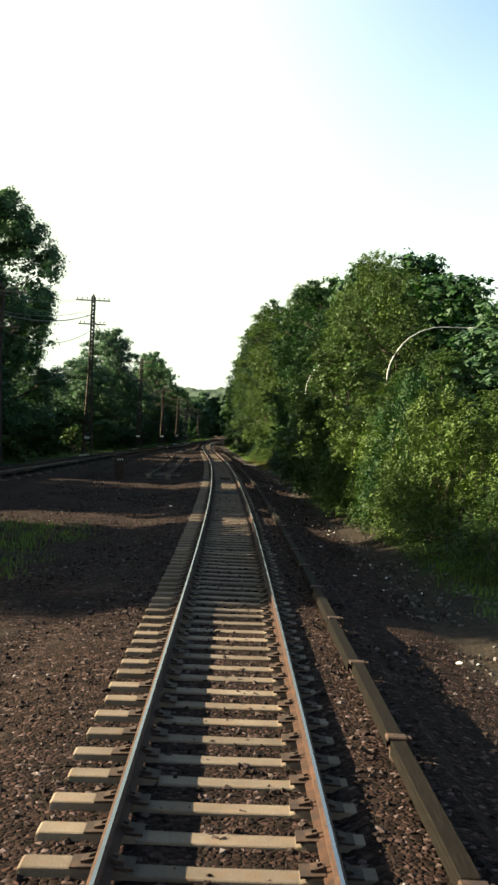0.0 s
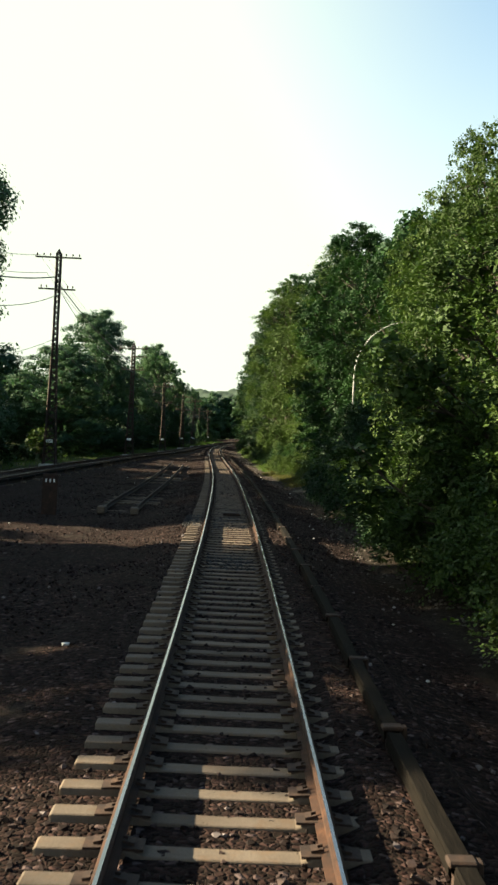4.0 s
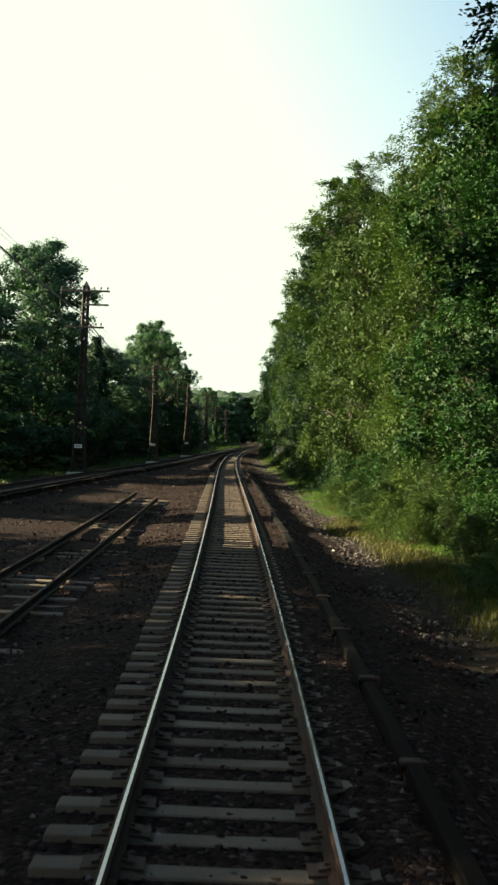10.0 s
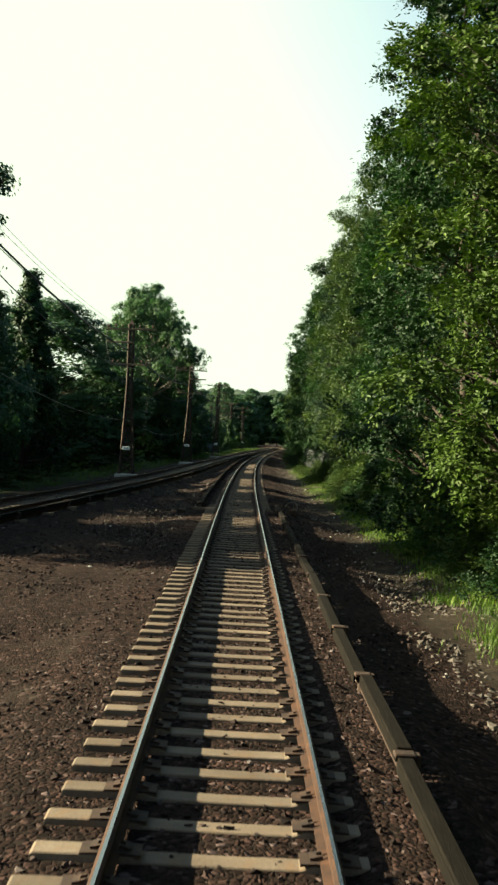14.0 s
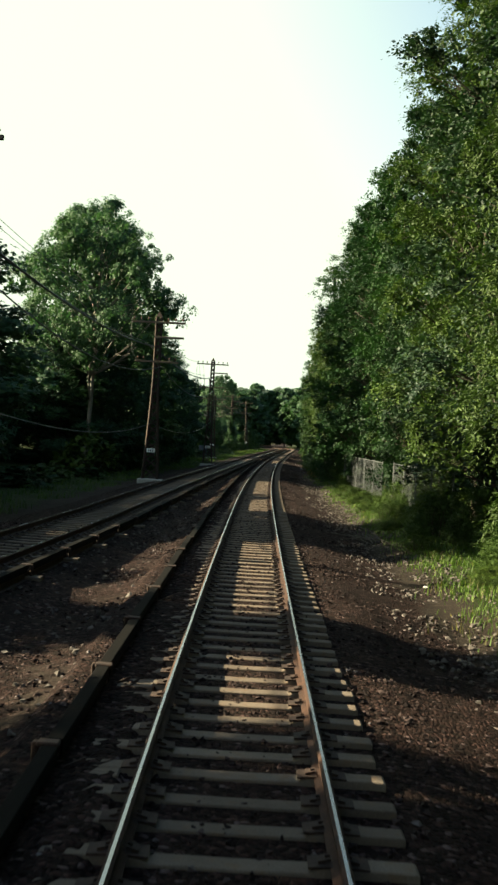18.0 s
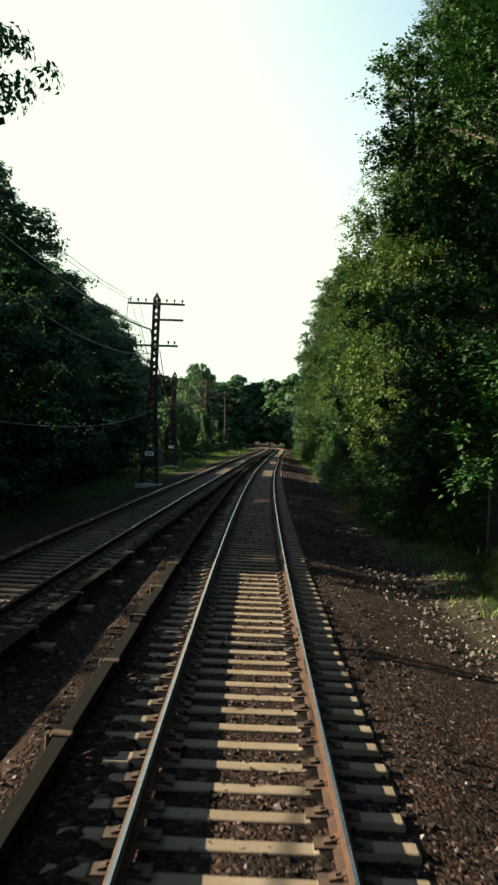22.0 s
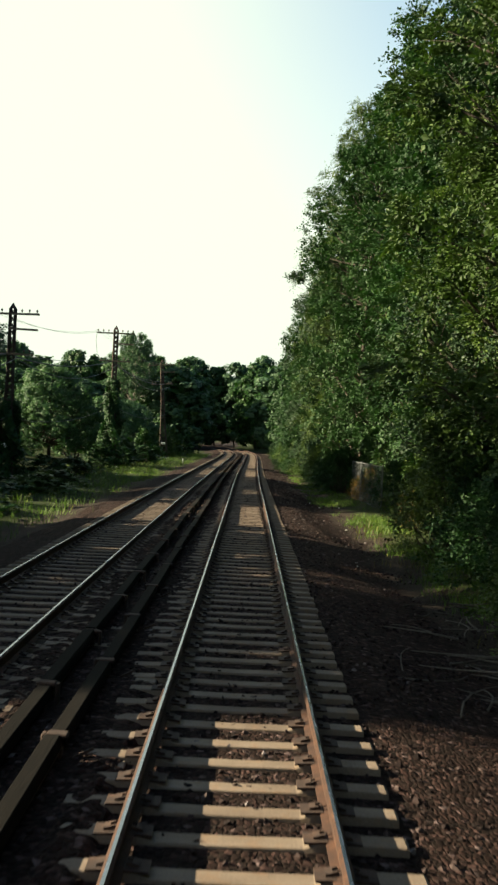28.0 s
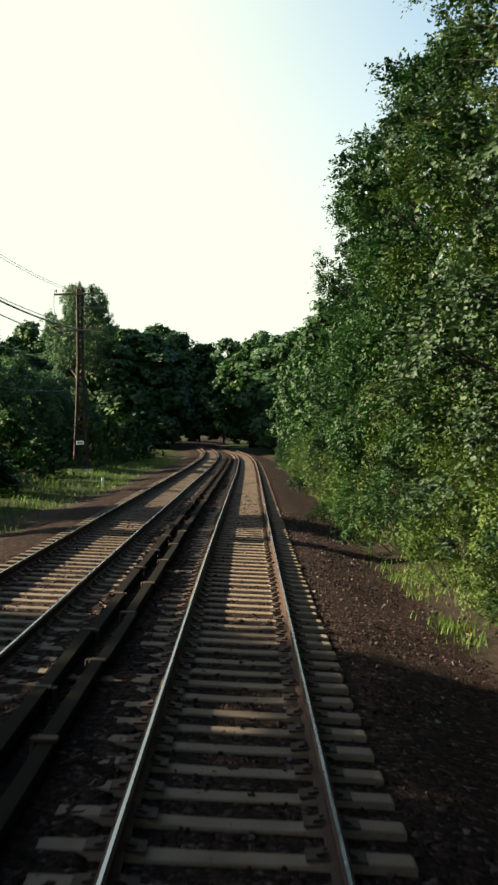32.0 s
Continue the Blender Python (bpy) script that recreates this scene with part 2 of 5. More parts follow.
def mat_leaf(name, dark, mid, light, trans=0.16, dead=0.0, gloss=0.15):
    m = Mat(name, 0.6, 0, gloss)
    dark, mid, light = ((0.88 * c[0], c[1], 1.2 * c[2]) for c in (dark, mid, light))
    g = m.node("ShaderNodeNewGeometry")
    r = g.outputs["Random Per Island"]
    c = m.ramp(r, (0.0, tuple(0.3 * a + 0.7 * b for a, b in zip(dark, mid))), (0.5, mid), (0.94, tuple(0.6 * a + 0.4 * b for a, b in zip(mid, light))), (1.0, (0.14, 0.12, 0.04) if dead else light))
    m.geo()
    c = m.mix(0.55, c, m.ramp(m.noise(0.8, 3), (0.36, (0.22, 0.28, 0.27)), (0.64, (0.70, 0.68, 0.48))), 'OVERLAY')
    c = m.mix(0.7, c, m.ramp(rnd(m), (0.0, (0.30, 0.37, 0.34)), (0.5, (0.50, 0.5, 0.40)), (1.0, (0.60, 0.62, 0.36))), 'OVERLAY')
    m.color(c)
    tr = m.node("ShaderNodeBsdfTranslucent")
    m.link(m.mix(0.5, c, (0.48, 0.72, 0.2), 'OVERLAY'), tr.inputs["Color"])
    mx = m.node("ShaderNodeMixShader", Fac=trans)
    m.link(m.b.outputs[0], mx.inputs[1])
    m.link(tr.outputs[0], mx.inputs[2])
    m.link(mx.outputs[0], m.out.inputs["Surface"])
    return m.m


def mat_bark(name, a, b, s=9.0):
    m = Mat(name, 0.92, 0, 0.2)
    n = m.noise(s, 6, 0.7, (1, 1, 0.25))
    m.color(m.ramp(n, (0.3, a), (0.7, b))).bump(n, 0.03, 0.8)
    return m.m


def mat_plain(name, col, rough=0.6, metal=0.0, var=0.25, scale=8.0):
    m = Mat(name, rough, metal).geo()
    n = m.noise(scale, 5)
    lo = tuple(v * (1 - var) for v in col)
    hi = tuple(min(1, v * (1 + var)) for v in col)
    m.color(m.ramp(n, (0.3, lo), (0.7, hi))).bump(n, 0.004, 0.3)
    return m.m


def mat_brick():
    m = Mat("red_brick", 0.85, 0, 0.3).geo()
    mp = m.node("ShaderNodeMapping")
    mp.inputs["Rotation"].default_value = (radians(90), 0, 0)
    m.link(m.co, mp.inputs["Vector"])
    b = m.node("ShaderNodeTexBrick", Scale=4.0, Mortar_Size=0.02)
    m.link(mp.outputs[0], b.inputs["Vector"])
    b.inputs["Color1"].default_value = (0.17, 0.07, 0.052, 1)
    b.inputs["Color2"].default_value = (0.12, 0.05, 0.04, 1)
    b.inputs["Mortar"].default_value = (0.2, 0.16, 0.14, 1)
    m.color(m.mix(0.4, b.outputs["Color"], m.ramp(m.noise(0.6, 5), (0.3, (0.3, 0.3, 0.3)), (0.7, (0.7, 0.68, 0.65))), 'OVERLAY'))
    return m.m


M_TIE, M_OLDTIE, M_TOP, M_RUST = mat_concrete(), mat_tie_wood(), mat_rail_top(), mat_rust()
M_CLIP = mat_rust("dark_rusty_fastener", (0.012, 0.008, 0.007), (0.034, 0.019, 0.013), (0.075, 0.038, 0.023))
M_BOARD, M_GROUND, M_STONE = mat_board("weathered_cover_board", 0.36), mat_ground(), mat_stone()
# same board with the shade between the tracks put into its colour
M_BOARD_SHADED = mat_board("shaded_cover_board", 0.2)
M_RUBBLE = mat_plain("pale_rubble", (0.058, 0.047, 0.040), 0.9, 0, 0.5, 3.0)
M_GREY = mat_plain("grey_ballast", (0.016, 0.0155, 0.016), 0.9, 0, 0.5, 14.0)
M_POLE = mat_rust("rusted_lattice_steel", (0.018, 0.014, 0.012), (0.042, 0.028, 0.022), (0.08, 0.05, 0.036), 1.2)
M_DARK = mat_plain("black_insulation", (0.015, 0.015, 0.016), 0.6)
M_WHITE = mat_plain("white_paint", (0.7, 0.7, 0.68), 0.6, 0, 0.15)
M_PORC = mat_plain("brown_glazed_insulator", (0.06, 0.035, 0.025), 0.2)
M_GALV = mat_plain("galvanised_steel", (0.06, 0.063, 0.064), 0.6, 0.2)
M_ALU = mat_plain("pale_lamp_metal", (0.22, 0.22, 0.21), 0.65, 0.0)
M_FOOT = mat_plain("footing_concrete", (0.3, 0.28, 0.25), 0.9, 0, 0.3)
M_BRICK = mat_brick()
M_TRIM = mat_plain("pale_stone_trim", (0.55, 0.5, 0.44), 0.8)
M_GLASS = mat_plain("dark_window_glass", (0.03, 0.035, 0.04), 0.1)
M_BLUE = mat_plain("grey_blue_paint", (0.04, 0.05, 0.065), 0.75)
M_TRASH = mat_plain("dirty_white_plastic", (0.34, 0.33, 0.31), 0.6, 0, 0.3, 20)
M_BARK = mat_bark("grey_brown_bark", (0.018, 0.014, 0.011), (0.06, 0.048, 0.037))
M_PALE = mat_bark("pale_grey_bark", (0.08, 0.07, 0.06), (0.2, 0.18, 0.155))
M_STICK = mat_bark("dry_grey_wood", (0.04, 0.034, 0.028), (0.11, 0.095, 0.08))
M_LEAF = [
    mat_leaf("maple_leaves", (0.008, 0.0185, 0.0052), (0.016, 0.0368, 0.0086), (0.0307, 0.0561, 0.0146)),
    mat_leaf("locust_leaves", (0.0160, 0.0245, 0.0050), (0.0370, 0.0530, 0.0100), (0.0650, 0.0830, 0.0180)),
    mat_leaf("oak_leaves", (0.0053, 0.013, 0.0052), (0.0113, 0.0245, 0.0078), (0.0201, 0.0376, 0.0138)),
    mat_leaf("shrub_leaves", (0.0205, 0.0300, 0.0065), (0.0440, 0.0600, 0.0125), (0.0760, 0.0920, 0.0205)),
    # haze is mixed into this leaf colour: paler and bluer
    mat_leaf("haze_tinted_leaves", (0.0220, 0.0395, 0.0225), (0.0410, 0.0665, 0.0350), (0.0650, 0.0960, 0.0480), 0.27),
    mat_leaf("poplar_leaves", (0.012, 0.022, 0.009), (0.024, 0.040, 0.016), (0.050, 0.068, 0.034), gloss=0.24),
]
M_GRASS = mat_leaf("grass_blades", (0.0330, 0.0500, 0.0100), (0.0640, 0.0900, 0.0180), (0.1180, 0.1400, 0.0320), 0.3, 1)
M_WITHERED = mat_leaf("withered_leaves", (0.07, 0.034, 0.012), (0.15, 0.075, 0.022), (0.24, 0.13, 0.04), 0.25)
M_DRY = mat_leaf("dry_grass", (0.0518, 0.0355, 0.0099), (0.0842, 0.0616, 0.0193), (0.1102, 0.0842, 0.0324), 0.3)


# ---- mesh helpers ----
def np_mesh(name, V, F, mats, smooth=False, idx=None):
    """A mesh from arrays of vertices and of faces that all have as many corners."""
    V, F = np.asarray(V, np.float32).reshape(-1, 3), np.asarray(F, np.int32)
    me = bpy.data.meshes.new(name)
    n, k = F.shape
    me.vertices.add(len(V))
    me.vertices.foreach_set("co", V.ravel())
    me.loops.add(n * k)
    me.loops.foreach_set("vertex_index", F.ravel())
    me.polygons.add(n)
    me.polygons.foreach_set("loop_start", np.arange(0, n * k, k, dtype=np.int32))
    me.polygons.foreach_set("loop_total", np.full(n, k, np.int32))
    if idx is not None:
        me.polygons.foreach_set("material_index", np.asarray(idx, np.int32))
    me.polygons.foreach_set("use_smooth", np.full(n, smooth, bool))
    me.update(calc_edges=True)
    for m in mats if isinstance(mats, (list, tuple)) else [mats]:
        me.materials.append(m)
    return me


def part(name, bm, material, parent=None, label=""):
    me = bpy.data.meshes.new(name)
    bm.to_mesh(me)
    bm.free()
    me.materials.append(material)
    return child(name, me, parent, label)


def child(name, me, parent=None, label=""):
    ob = new(name, me)
    ob.parent = parent
    return tagged(ob, label)


def box(bm, size, at=(0, 0, 0), rot=(0, 0, 0), bevel=0.0):
    r = bmesh.ops.create_cube(bm, size=1, matrix=pose(*at, *rot) @ Matrix.Diagonal((*size, 1)))
    if bevel:
        es = list({e for v in r["verts"] for e in v.link_edges})
        bmesh.ops.bevel(bm, geom=es, offset=bevel, segments=1, affect='EDGES')
    return bm


def tube_arrays(P, R, sides=6, cap=True):
    """Vertices and quads of a tube through points P with radii R."""
    P = np.asarray(P, float)
    R = np.broadcast_to(np.asarray(R, float), len(P))
    T = np.gradient(P, axis=0)
    T /= np.linalg.norm(T, axis=1)[:, None] + 1e-9
    ref = np.where(np.abs(T[:, 2:3]) > 0.9, np.array([[1.0, 0, 0]]), np.array([[0, 0, 1.0]]))
    A = np.cross(T, ref)
    A /= np.linalg.norm(A, axis=1)[:, None] + 1e-9
    B = np.cross(T, A)
    an = np.arange(sides) * 2 * np.pi / sides
    V = P[:, None] + R[:, None, None] * (np.cos(an)[None, :, None] * A[:, None] + np.sin(an)[None, :, None] * B[:, None])
    i, j = np.meshgrid(np.arange(len(P) - 1), np.arange(sides), indexing='ij')
    a, b = i * sides + j, i * sides + (j + 1) % sides
    F = np.stack([a, b, b + sides, a + sides], -1).reshape(-1, 4)
    V = V.reshape(-1, 3)
    if cap:
        n = len(V)
        V = np.vstack([V, P[0], P[-1]])
        last = (len(P) - 1) * sides
        j = np.arange(sides)
        lo = np.stack([np.full(sides, n), (j + 1) % sides, j, j], -1)
        hi = np.stack([np.full(sides, n + 1), last + j, last + (j + 1) % sides, last + (j + 1) % sides], -1)
        return V, F, np.vstack([lo, hi])[:, :3]
    return V, F, None


def tubes(name, lines, mat, sides=6):
    """One mesh of several tubes; lines: (points, radii)."""
    Vs, Fs, n = [], [], 0
    for P, R in lines:
        V, F, _ = tube_arrays(P, R, sides, False)
        Vs.append(V)
        Fs.append(F + n)
        n += len(V)
    return np_mesh(name, np.vstack(Vs), np.vstack(Fs), mat, True)


def bars(name, segs, w, mat):
    """One mesh of straight square bars from a to b."""
    return tubes(name, [((a, b), w) for a, b in segs], mat, 4)


def spline(knots):
    ks = np.array(knots, float)
    y, x = ks[:, 0], ks[:, 1]
    m = np.gradient(x, y)

    def f(q):
        q = np.asarray(q, float)
        i = np.clip(np.searchsorted(y, q) - 1, 0, len(y) - 2)
        d = y[i + 1] - y[i]
        s = np.clip((q - y[i]) / d, -3, 3)
        inside = (s >= 0) & (s <= 1)
        hm = ((1 + 2 * s) * (1 - s) ** 2 * x[i] + s * (1 - s) ** 2 * d * m[i] + s * s * (3 - 2 * s) * x[i + 1] + s * s * (s - 1) * d * m[i + 1])
        lin = np.where(q < y[0], x[0] + (q - y[0]) * m[0], x[-1] + (q - y[-1]) * m[-1])
        return np.where(inside, hm, lin)
    return f


# Centre lines of the two running tracks: distance along, sideways.
track_x = spline(TRACK1)
track2_x = spline([(-60, -13.2), (0, -13.8), (60, -14.1), (110, -14.4), (147, -14.3), (175, -13.55), (195, -13.35), (225, -13.75), (265, -14.1),
                   (300, -14.25), (340, -14.4), (375, -14.4), (410, -14.3), (440, -14.2), (470, -14.5), (500, -15.8), (530, -18.6), (570, -25.0)])


def heading(fx, y):
    return math.atan2(-(float(fx(y + 0.5)) - float(fx(y - 0.5))), 1.0)


RND = np.random.RandomState(7)


# ---- ground ----
def ground_height(off, off2, y):
    """Height of the ground by the distance from both tracks' centres."""
    bed = np.interp(np.abs(off), [0, 1.35, 1.9, 3.0, 3.9], [-0.06, -0.06, -0.10, -0.30, -0.42])
    bed2 = np.interp(np.abs(off2), [0, 1.35, 1.9, 3.0, 3.9], [-0.06, -0.06, -0.10, -0.30, -0.42])
    z = np.maximum(bed, bed2)
    z = np.where(y < 166, np.maximum(z, np.interp(off, [0.93, 1.08, 1.95, 2.5], [-1, 0.022, 0.022, -1])), z)
    z = np.where(y > 166, np.maximum(z, np.interp(-off, [1.0, 1.2, 1.95, 2.5], [-1, -0.002, 0.01, -1])), z)
    z = np.where((off < -1.5) & (off2 > 1.5), np.maximum(z, -0.26), z)
    z = z + np.interp(off, [3.9, 5.2, 8, 14, 30, 80, 300], [0, 0.22, 0.3, 0.9, 2.5, 3.5, 4.0])
    z = z + np.interp(-off2, [3.2, 5, 9, 16, 40, 120, 300], [0, 0.1, 0.1, 0.5, 2.0, 6.0, 9.0])
    return z


def make_ground():
    offs = np.concatenate([[-900, -420, -200, -110, -70, -50, -40, -33, -28, -25, -23], np.arange(-21.5, -16, 0.8), np.arange(-16, 8.01, 0.33), [9, 10, 11.5, 13.5, 16, 20, 26, 36, 55, 90, 180, 420, 900]])
    ys = np.concatenate([[-400, -200, -100, -50, -25], np.arange(-10, 480, 1.0), np.arange(480, 620, 4.0), [640, 680, 740, 850, 1000, 1300, 2000, 3200]])
    offs = np.unique(np.concatenate([offs, [0.93, 1.08, 1.95, 2.2, -1.0, -1.2, -1.95, -2.2]]))
    O, Y = np.meshgrid(offs, ys)
    X = O + track_x(np.clip(Y, -60, 560))
    off2 = X - track2_x(np.clip(Y, -60, 560))
    Z = ground_height(O, off2, Y)
    near = np.exp(-(np.maximum(np.abs(O + 5) - 12, 0) / 10) ** 2)
    bump = np.array([noise.noise(Vector((a * 0.55, b * 0.55, 3.1))) for a, b in zip(X.ravel(), Y.ravel())]).reshape(X.shape)
    bump2 = np.array([noise.noise(Vector((a * 1.9, b * 1.9, 7.7))) for a, b in zip(X.ravel(), Y.ravel())]).reshape(X.shape)
    flat = np.minimum(np.clip((np.abs(O) - 1.5) / 1.2, 0.1, 1), np.clip((np.abs(off2) - 1.3) / 1.2, 0.1, 1))
    Z = Z + (0.09 * bump + 0.035 * bump2) * near * flat
    r, c = X.shape
    i, j = np.meshgrid(np.arange(r - 1), np.arange(c - 1), indexing='ij')
    a = i * c + j
    F = np.stack([a, a + 1, a + c + 1, a + c], -1).reshape(-1, 4)
    me = np_mesh("ground", np.stack([X, Y, Z], -1), F, M_GROUND, True)
    soil = np.clip(np.interp(O, [-2.2, -1.7, 2.2, 3.2, 4.4], [0.25, 0, 0, 0.25, 1.0]), 0, 1)
    soil = np.minimum(soil, 1)
    soil = np.where(O < -2, np.where(np.abs(off2) < 2.4, 0.0, 0.38), soil)
    soil = np.where(off2 < -2.8, 1.0, soil)
    green = np.clip(np.interp(O, [3.9, 5.2], [0, 0.75]) + np.interp(-off2, [3.2, 4.8], [0, 0.9]), 0, 1)
    path = np.clip(np.interp(O, [3.6, 4.6, 22, 26], [0, 1, 1, 0]), 0, 1) * np.interp(Y, [95.6, 96.6, 98.6, 99.6], [0, 1, 1, 0])
    green = green * (1 - path)
    col = np.stack([soil, green, path, 0 * soil + 1], -1).reshape(-1, 4)
    at = me.color_attributes.new("zone", 'FLOAT_COLOR', 'POINT')
    at.data.foreach_set("color", col.astype(np.float32).ravel())
    ob = new("ground", me)
    tagged(ob, "brown gravel and soil ground with grass beside the tracks", "ground", "", "structure")
    return ob


ground = make_ground()


def gz(x, y):
    """Height of the ground at a place."""
    off, off2 = x - track_x(y), x - track2_x(y)
    return ground_height(off, off2, y)


# ---- tracks ----
RAIL_PROFILE = [(-0.070, 0.0), (0.070, 0.0), (0.070, 0.011), (0.012, 0.032), (0.009, 0.118), (0.033, 0.134), (0.035, 0.160), (0.013, 0.178),
                (-0.013, 0.178), (-0.035, 0.162), (-0.033, 0.134), (-0.009, 0.118), (-0.012, 0.032), (-0.070, 0.011)]


def rail_mesh(fx, off, y0, y1, step, z0=0.0, mats=None):
    ys = np.arange(y0, y1 + 0.01, step)
    xs = fx(ys)
    th = np.arctan(np.gradient(xs, ys))
    pr = np.array(RAIL_PROFILE)
    cx, cy = xs + off * np.cos(th), ys - off * np.sin(th)
    V = np.stack([cx[:, None] + pr[None, :, 0] * np.cos(th)[:, None], cy[:, None] - pr[None, :, 0] * np.sin(th)[:, None],
                  np.broadcast_to(z0 + pr[None, :, 1], (len(ys), len(pr)))], -1)
    k = len(pr)
    i, j = np.meshgrid(np.arange(len(ys) - 1), np.arange(k), indexing='ij')
    a, b = i * k + j, i * k + (j + 1) % k
    F = np.stack([a, b, b + k, a + k], -1).reshape(-1, 4)
    idx = np.where((j.ravel() == 7), 0, 1)
    return np_mesh("rail", V, F, mats or [M_TOP, M_RUST], False, idx)


def tie_profile(bm, length=2.6, w_top=0.20, w_bot=0.26):
    """A concrete tie: raised, sloped rail seats, a lower middle and chamfered ends."""
    xs = [-length / 2, -length / 2 + 0.02, -0.98, -0.86, -0.64, -0.54, 0.0, 0.54, 0.64, 0.86, 0.98, length / 2 - 0.02, length / 2]
    zs = [-0.012, 0.0, 0.004, 0.0, 0.0, -0.034, -0.04, -0.034, 0.0, 0.0, 0.004, 0.0, -0.012]
    rings = []
    for x, z in zip(xs, zs):
        c = 0.009
        prof = [(-w_bot / 2, -0.22), (-w_top / 2 - c * 0.4, z - c), (-w_top / 2 + c * 0.6, z), (w_top / 2 - c * 0.6, z), (w_top / 2 + c * 0.4, z - c), (w_bot / 2, -0.22)]
        rings.append([bm.verts.new((x, y, zz)) for y, zz in prof])
    for a, b in zip(rings, rings[1:]):
        for k in range(5):
            bm.faces.new((a[k], b[k], b[k + 1], a[k + 1]))
    bm.faces.new(rings[0])
    bm.faces.new(list(reversed(rings[-1])))
    bmesh.ops.recalc_face_normals(bm, faces=bm.faces)
    return bm


def mesh_of(name, bm, mat):
    me = bpy.data.meshes.new(name)
    bm.to_mesh(me)
    bm.free()
    me.materials.append(mat)
    return me


ME_TIE = mesh_of("tie", tie_profile(bmesh.new()), M_TIE)


def clip_bm():
    """Rail fasteners of one tie: shoulder blocks and spring clips beside both rails."""
    bm = bmesh.new()
    for s in (-1, 1):
        for d in (-1, 1):
            x = s * 0.7525 + d * 0.125
            box(bm, (0.17, 0.205, 0.018), (x, 0, 0.006), (0, d * 3, 0))
            box(bm, (0.05, 0.11, 0.035), (x - d * 0.01, 0, 0.022), (0, d * 12, 0))
            box(bm, (0.08, 0.022, 0.02), (x - d * 0.03, 0.04, 0.034), (0, d * 14, 0))
            box(bm, (0.08, 0.022, 0.02), (x - d * 0.03, -0.04, 0.034), (0, d * 14, 0))
    return bm


def spread(name, me, places, mat):
    """One mesh of many copies of a small mesh; places: x, y, z, turn about z."""
    me.calc_loop_triangles()
    V = np.empty(len(me.vertices) * 3, np.float32)
    me.vertices.foreach_get("co", V)
    V = V.reshape(-1, 3)
    F = np.empty(len(me.loop_triangles) * 3, np.int32)
    me.loop_triangles.foreach_get("vertices", F)
    F = F.reshape(-1, 3)
    P = np.asarray(places, float)
    c, s = np.cos(P[:, 3]), np.sin(P[:, 3])
    X = P[:, 0, None] + c[:, None] * V[None, :, 0] - s[:, None] * V[None, :, 1]
    Y = P[:, 1, None] + s[:, None] * V[None, :, 0] + c[:, None] * V[None, :, 1]
    Z = P[:, 2, None] + V[None, :, 2]
    A = np.stack([X, Y, Z], -1).reshape(-1, 3)
    FF = (F[None] + (np.arange(len(P)) * len(V))[:, None, None]).reshape(-1, 3)
    return np_mesh(name, A, FF, mat)


def make_track(name, fx, y0, y1, label):
    track = new(name)
    tagged(track, label, "railway track", "", "structure")
    for s in (-1, 1):
        child("rail", rail_mesh(fx, s * 0.7525, y0, y1, 2.0), track, "rusty running rail with a polished steel top")
    ys = np.arange(y0 + 0.305, y1, 0.61)
    rs = np.random.RandomState(3)
    places = [(float(fx(y)) + rs.normal(0, 0.012), y + rs.normal(0, 0.01), rs.normal(0, 0.004), heading(fx, y) + rs.normal(0, 0.006)) for y in ys]
    clips = mesh_of("clips", clip_bm(), M_CLIP)
    fast = child("rail_clips", spread("rail_clips", clips, places, M_CLIP), track, "dark rusty rail fasteners")
    tagged(fast, kind="stuff")
    return track, places


track_a, ties_a = make_track("track_1", track_x, -12, 520, "single running track with concrete ties and shiny rails")
track_b, ties_b = make_track("track_2", track2_x, -40, 520, "second running track with concrete ties and rusty rails")


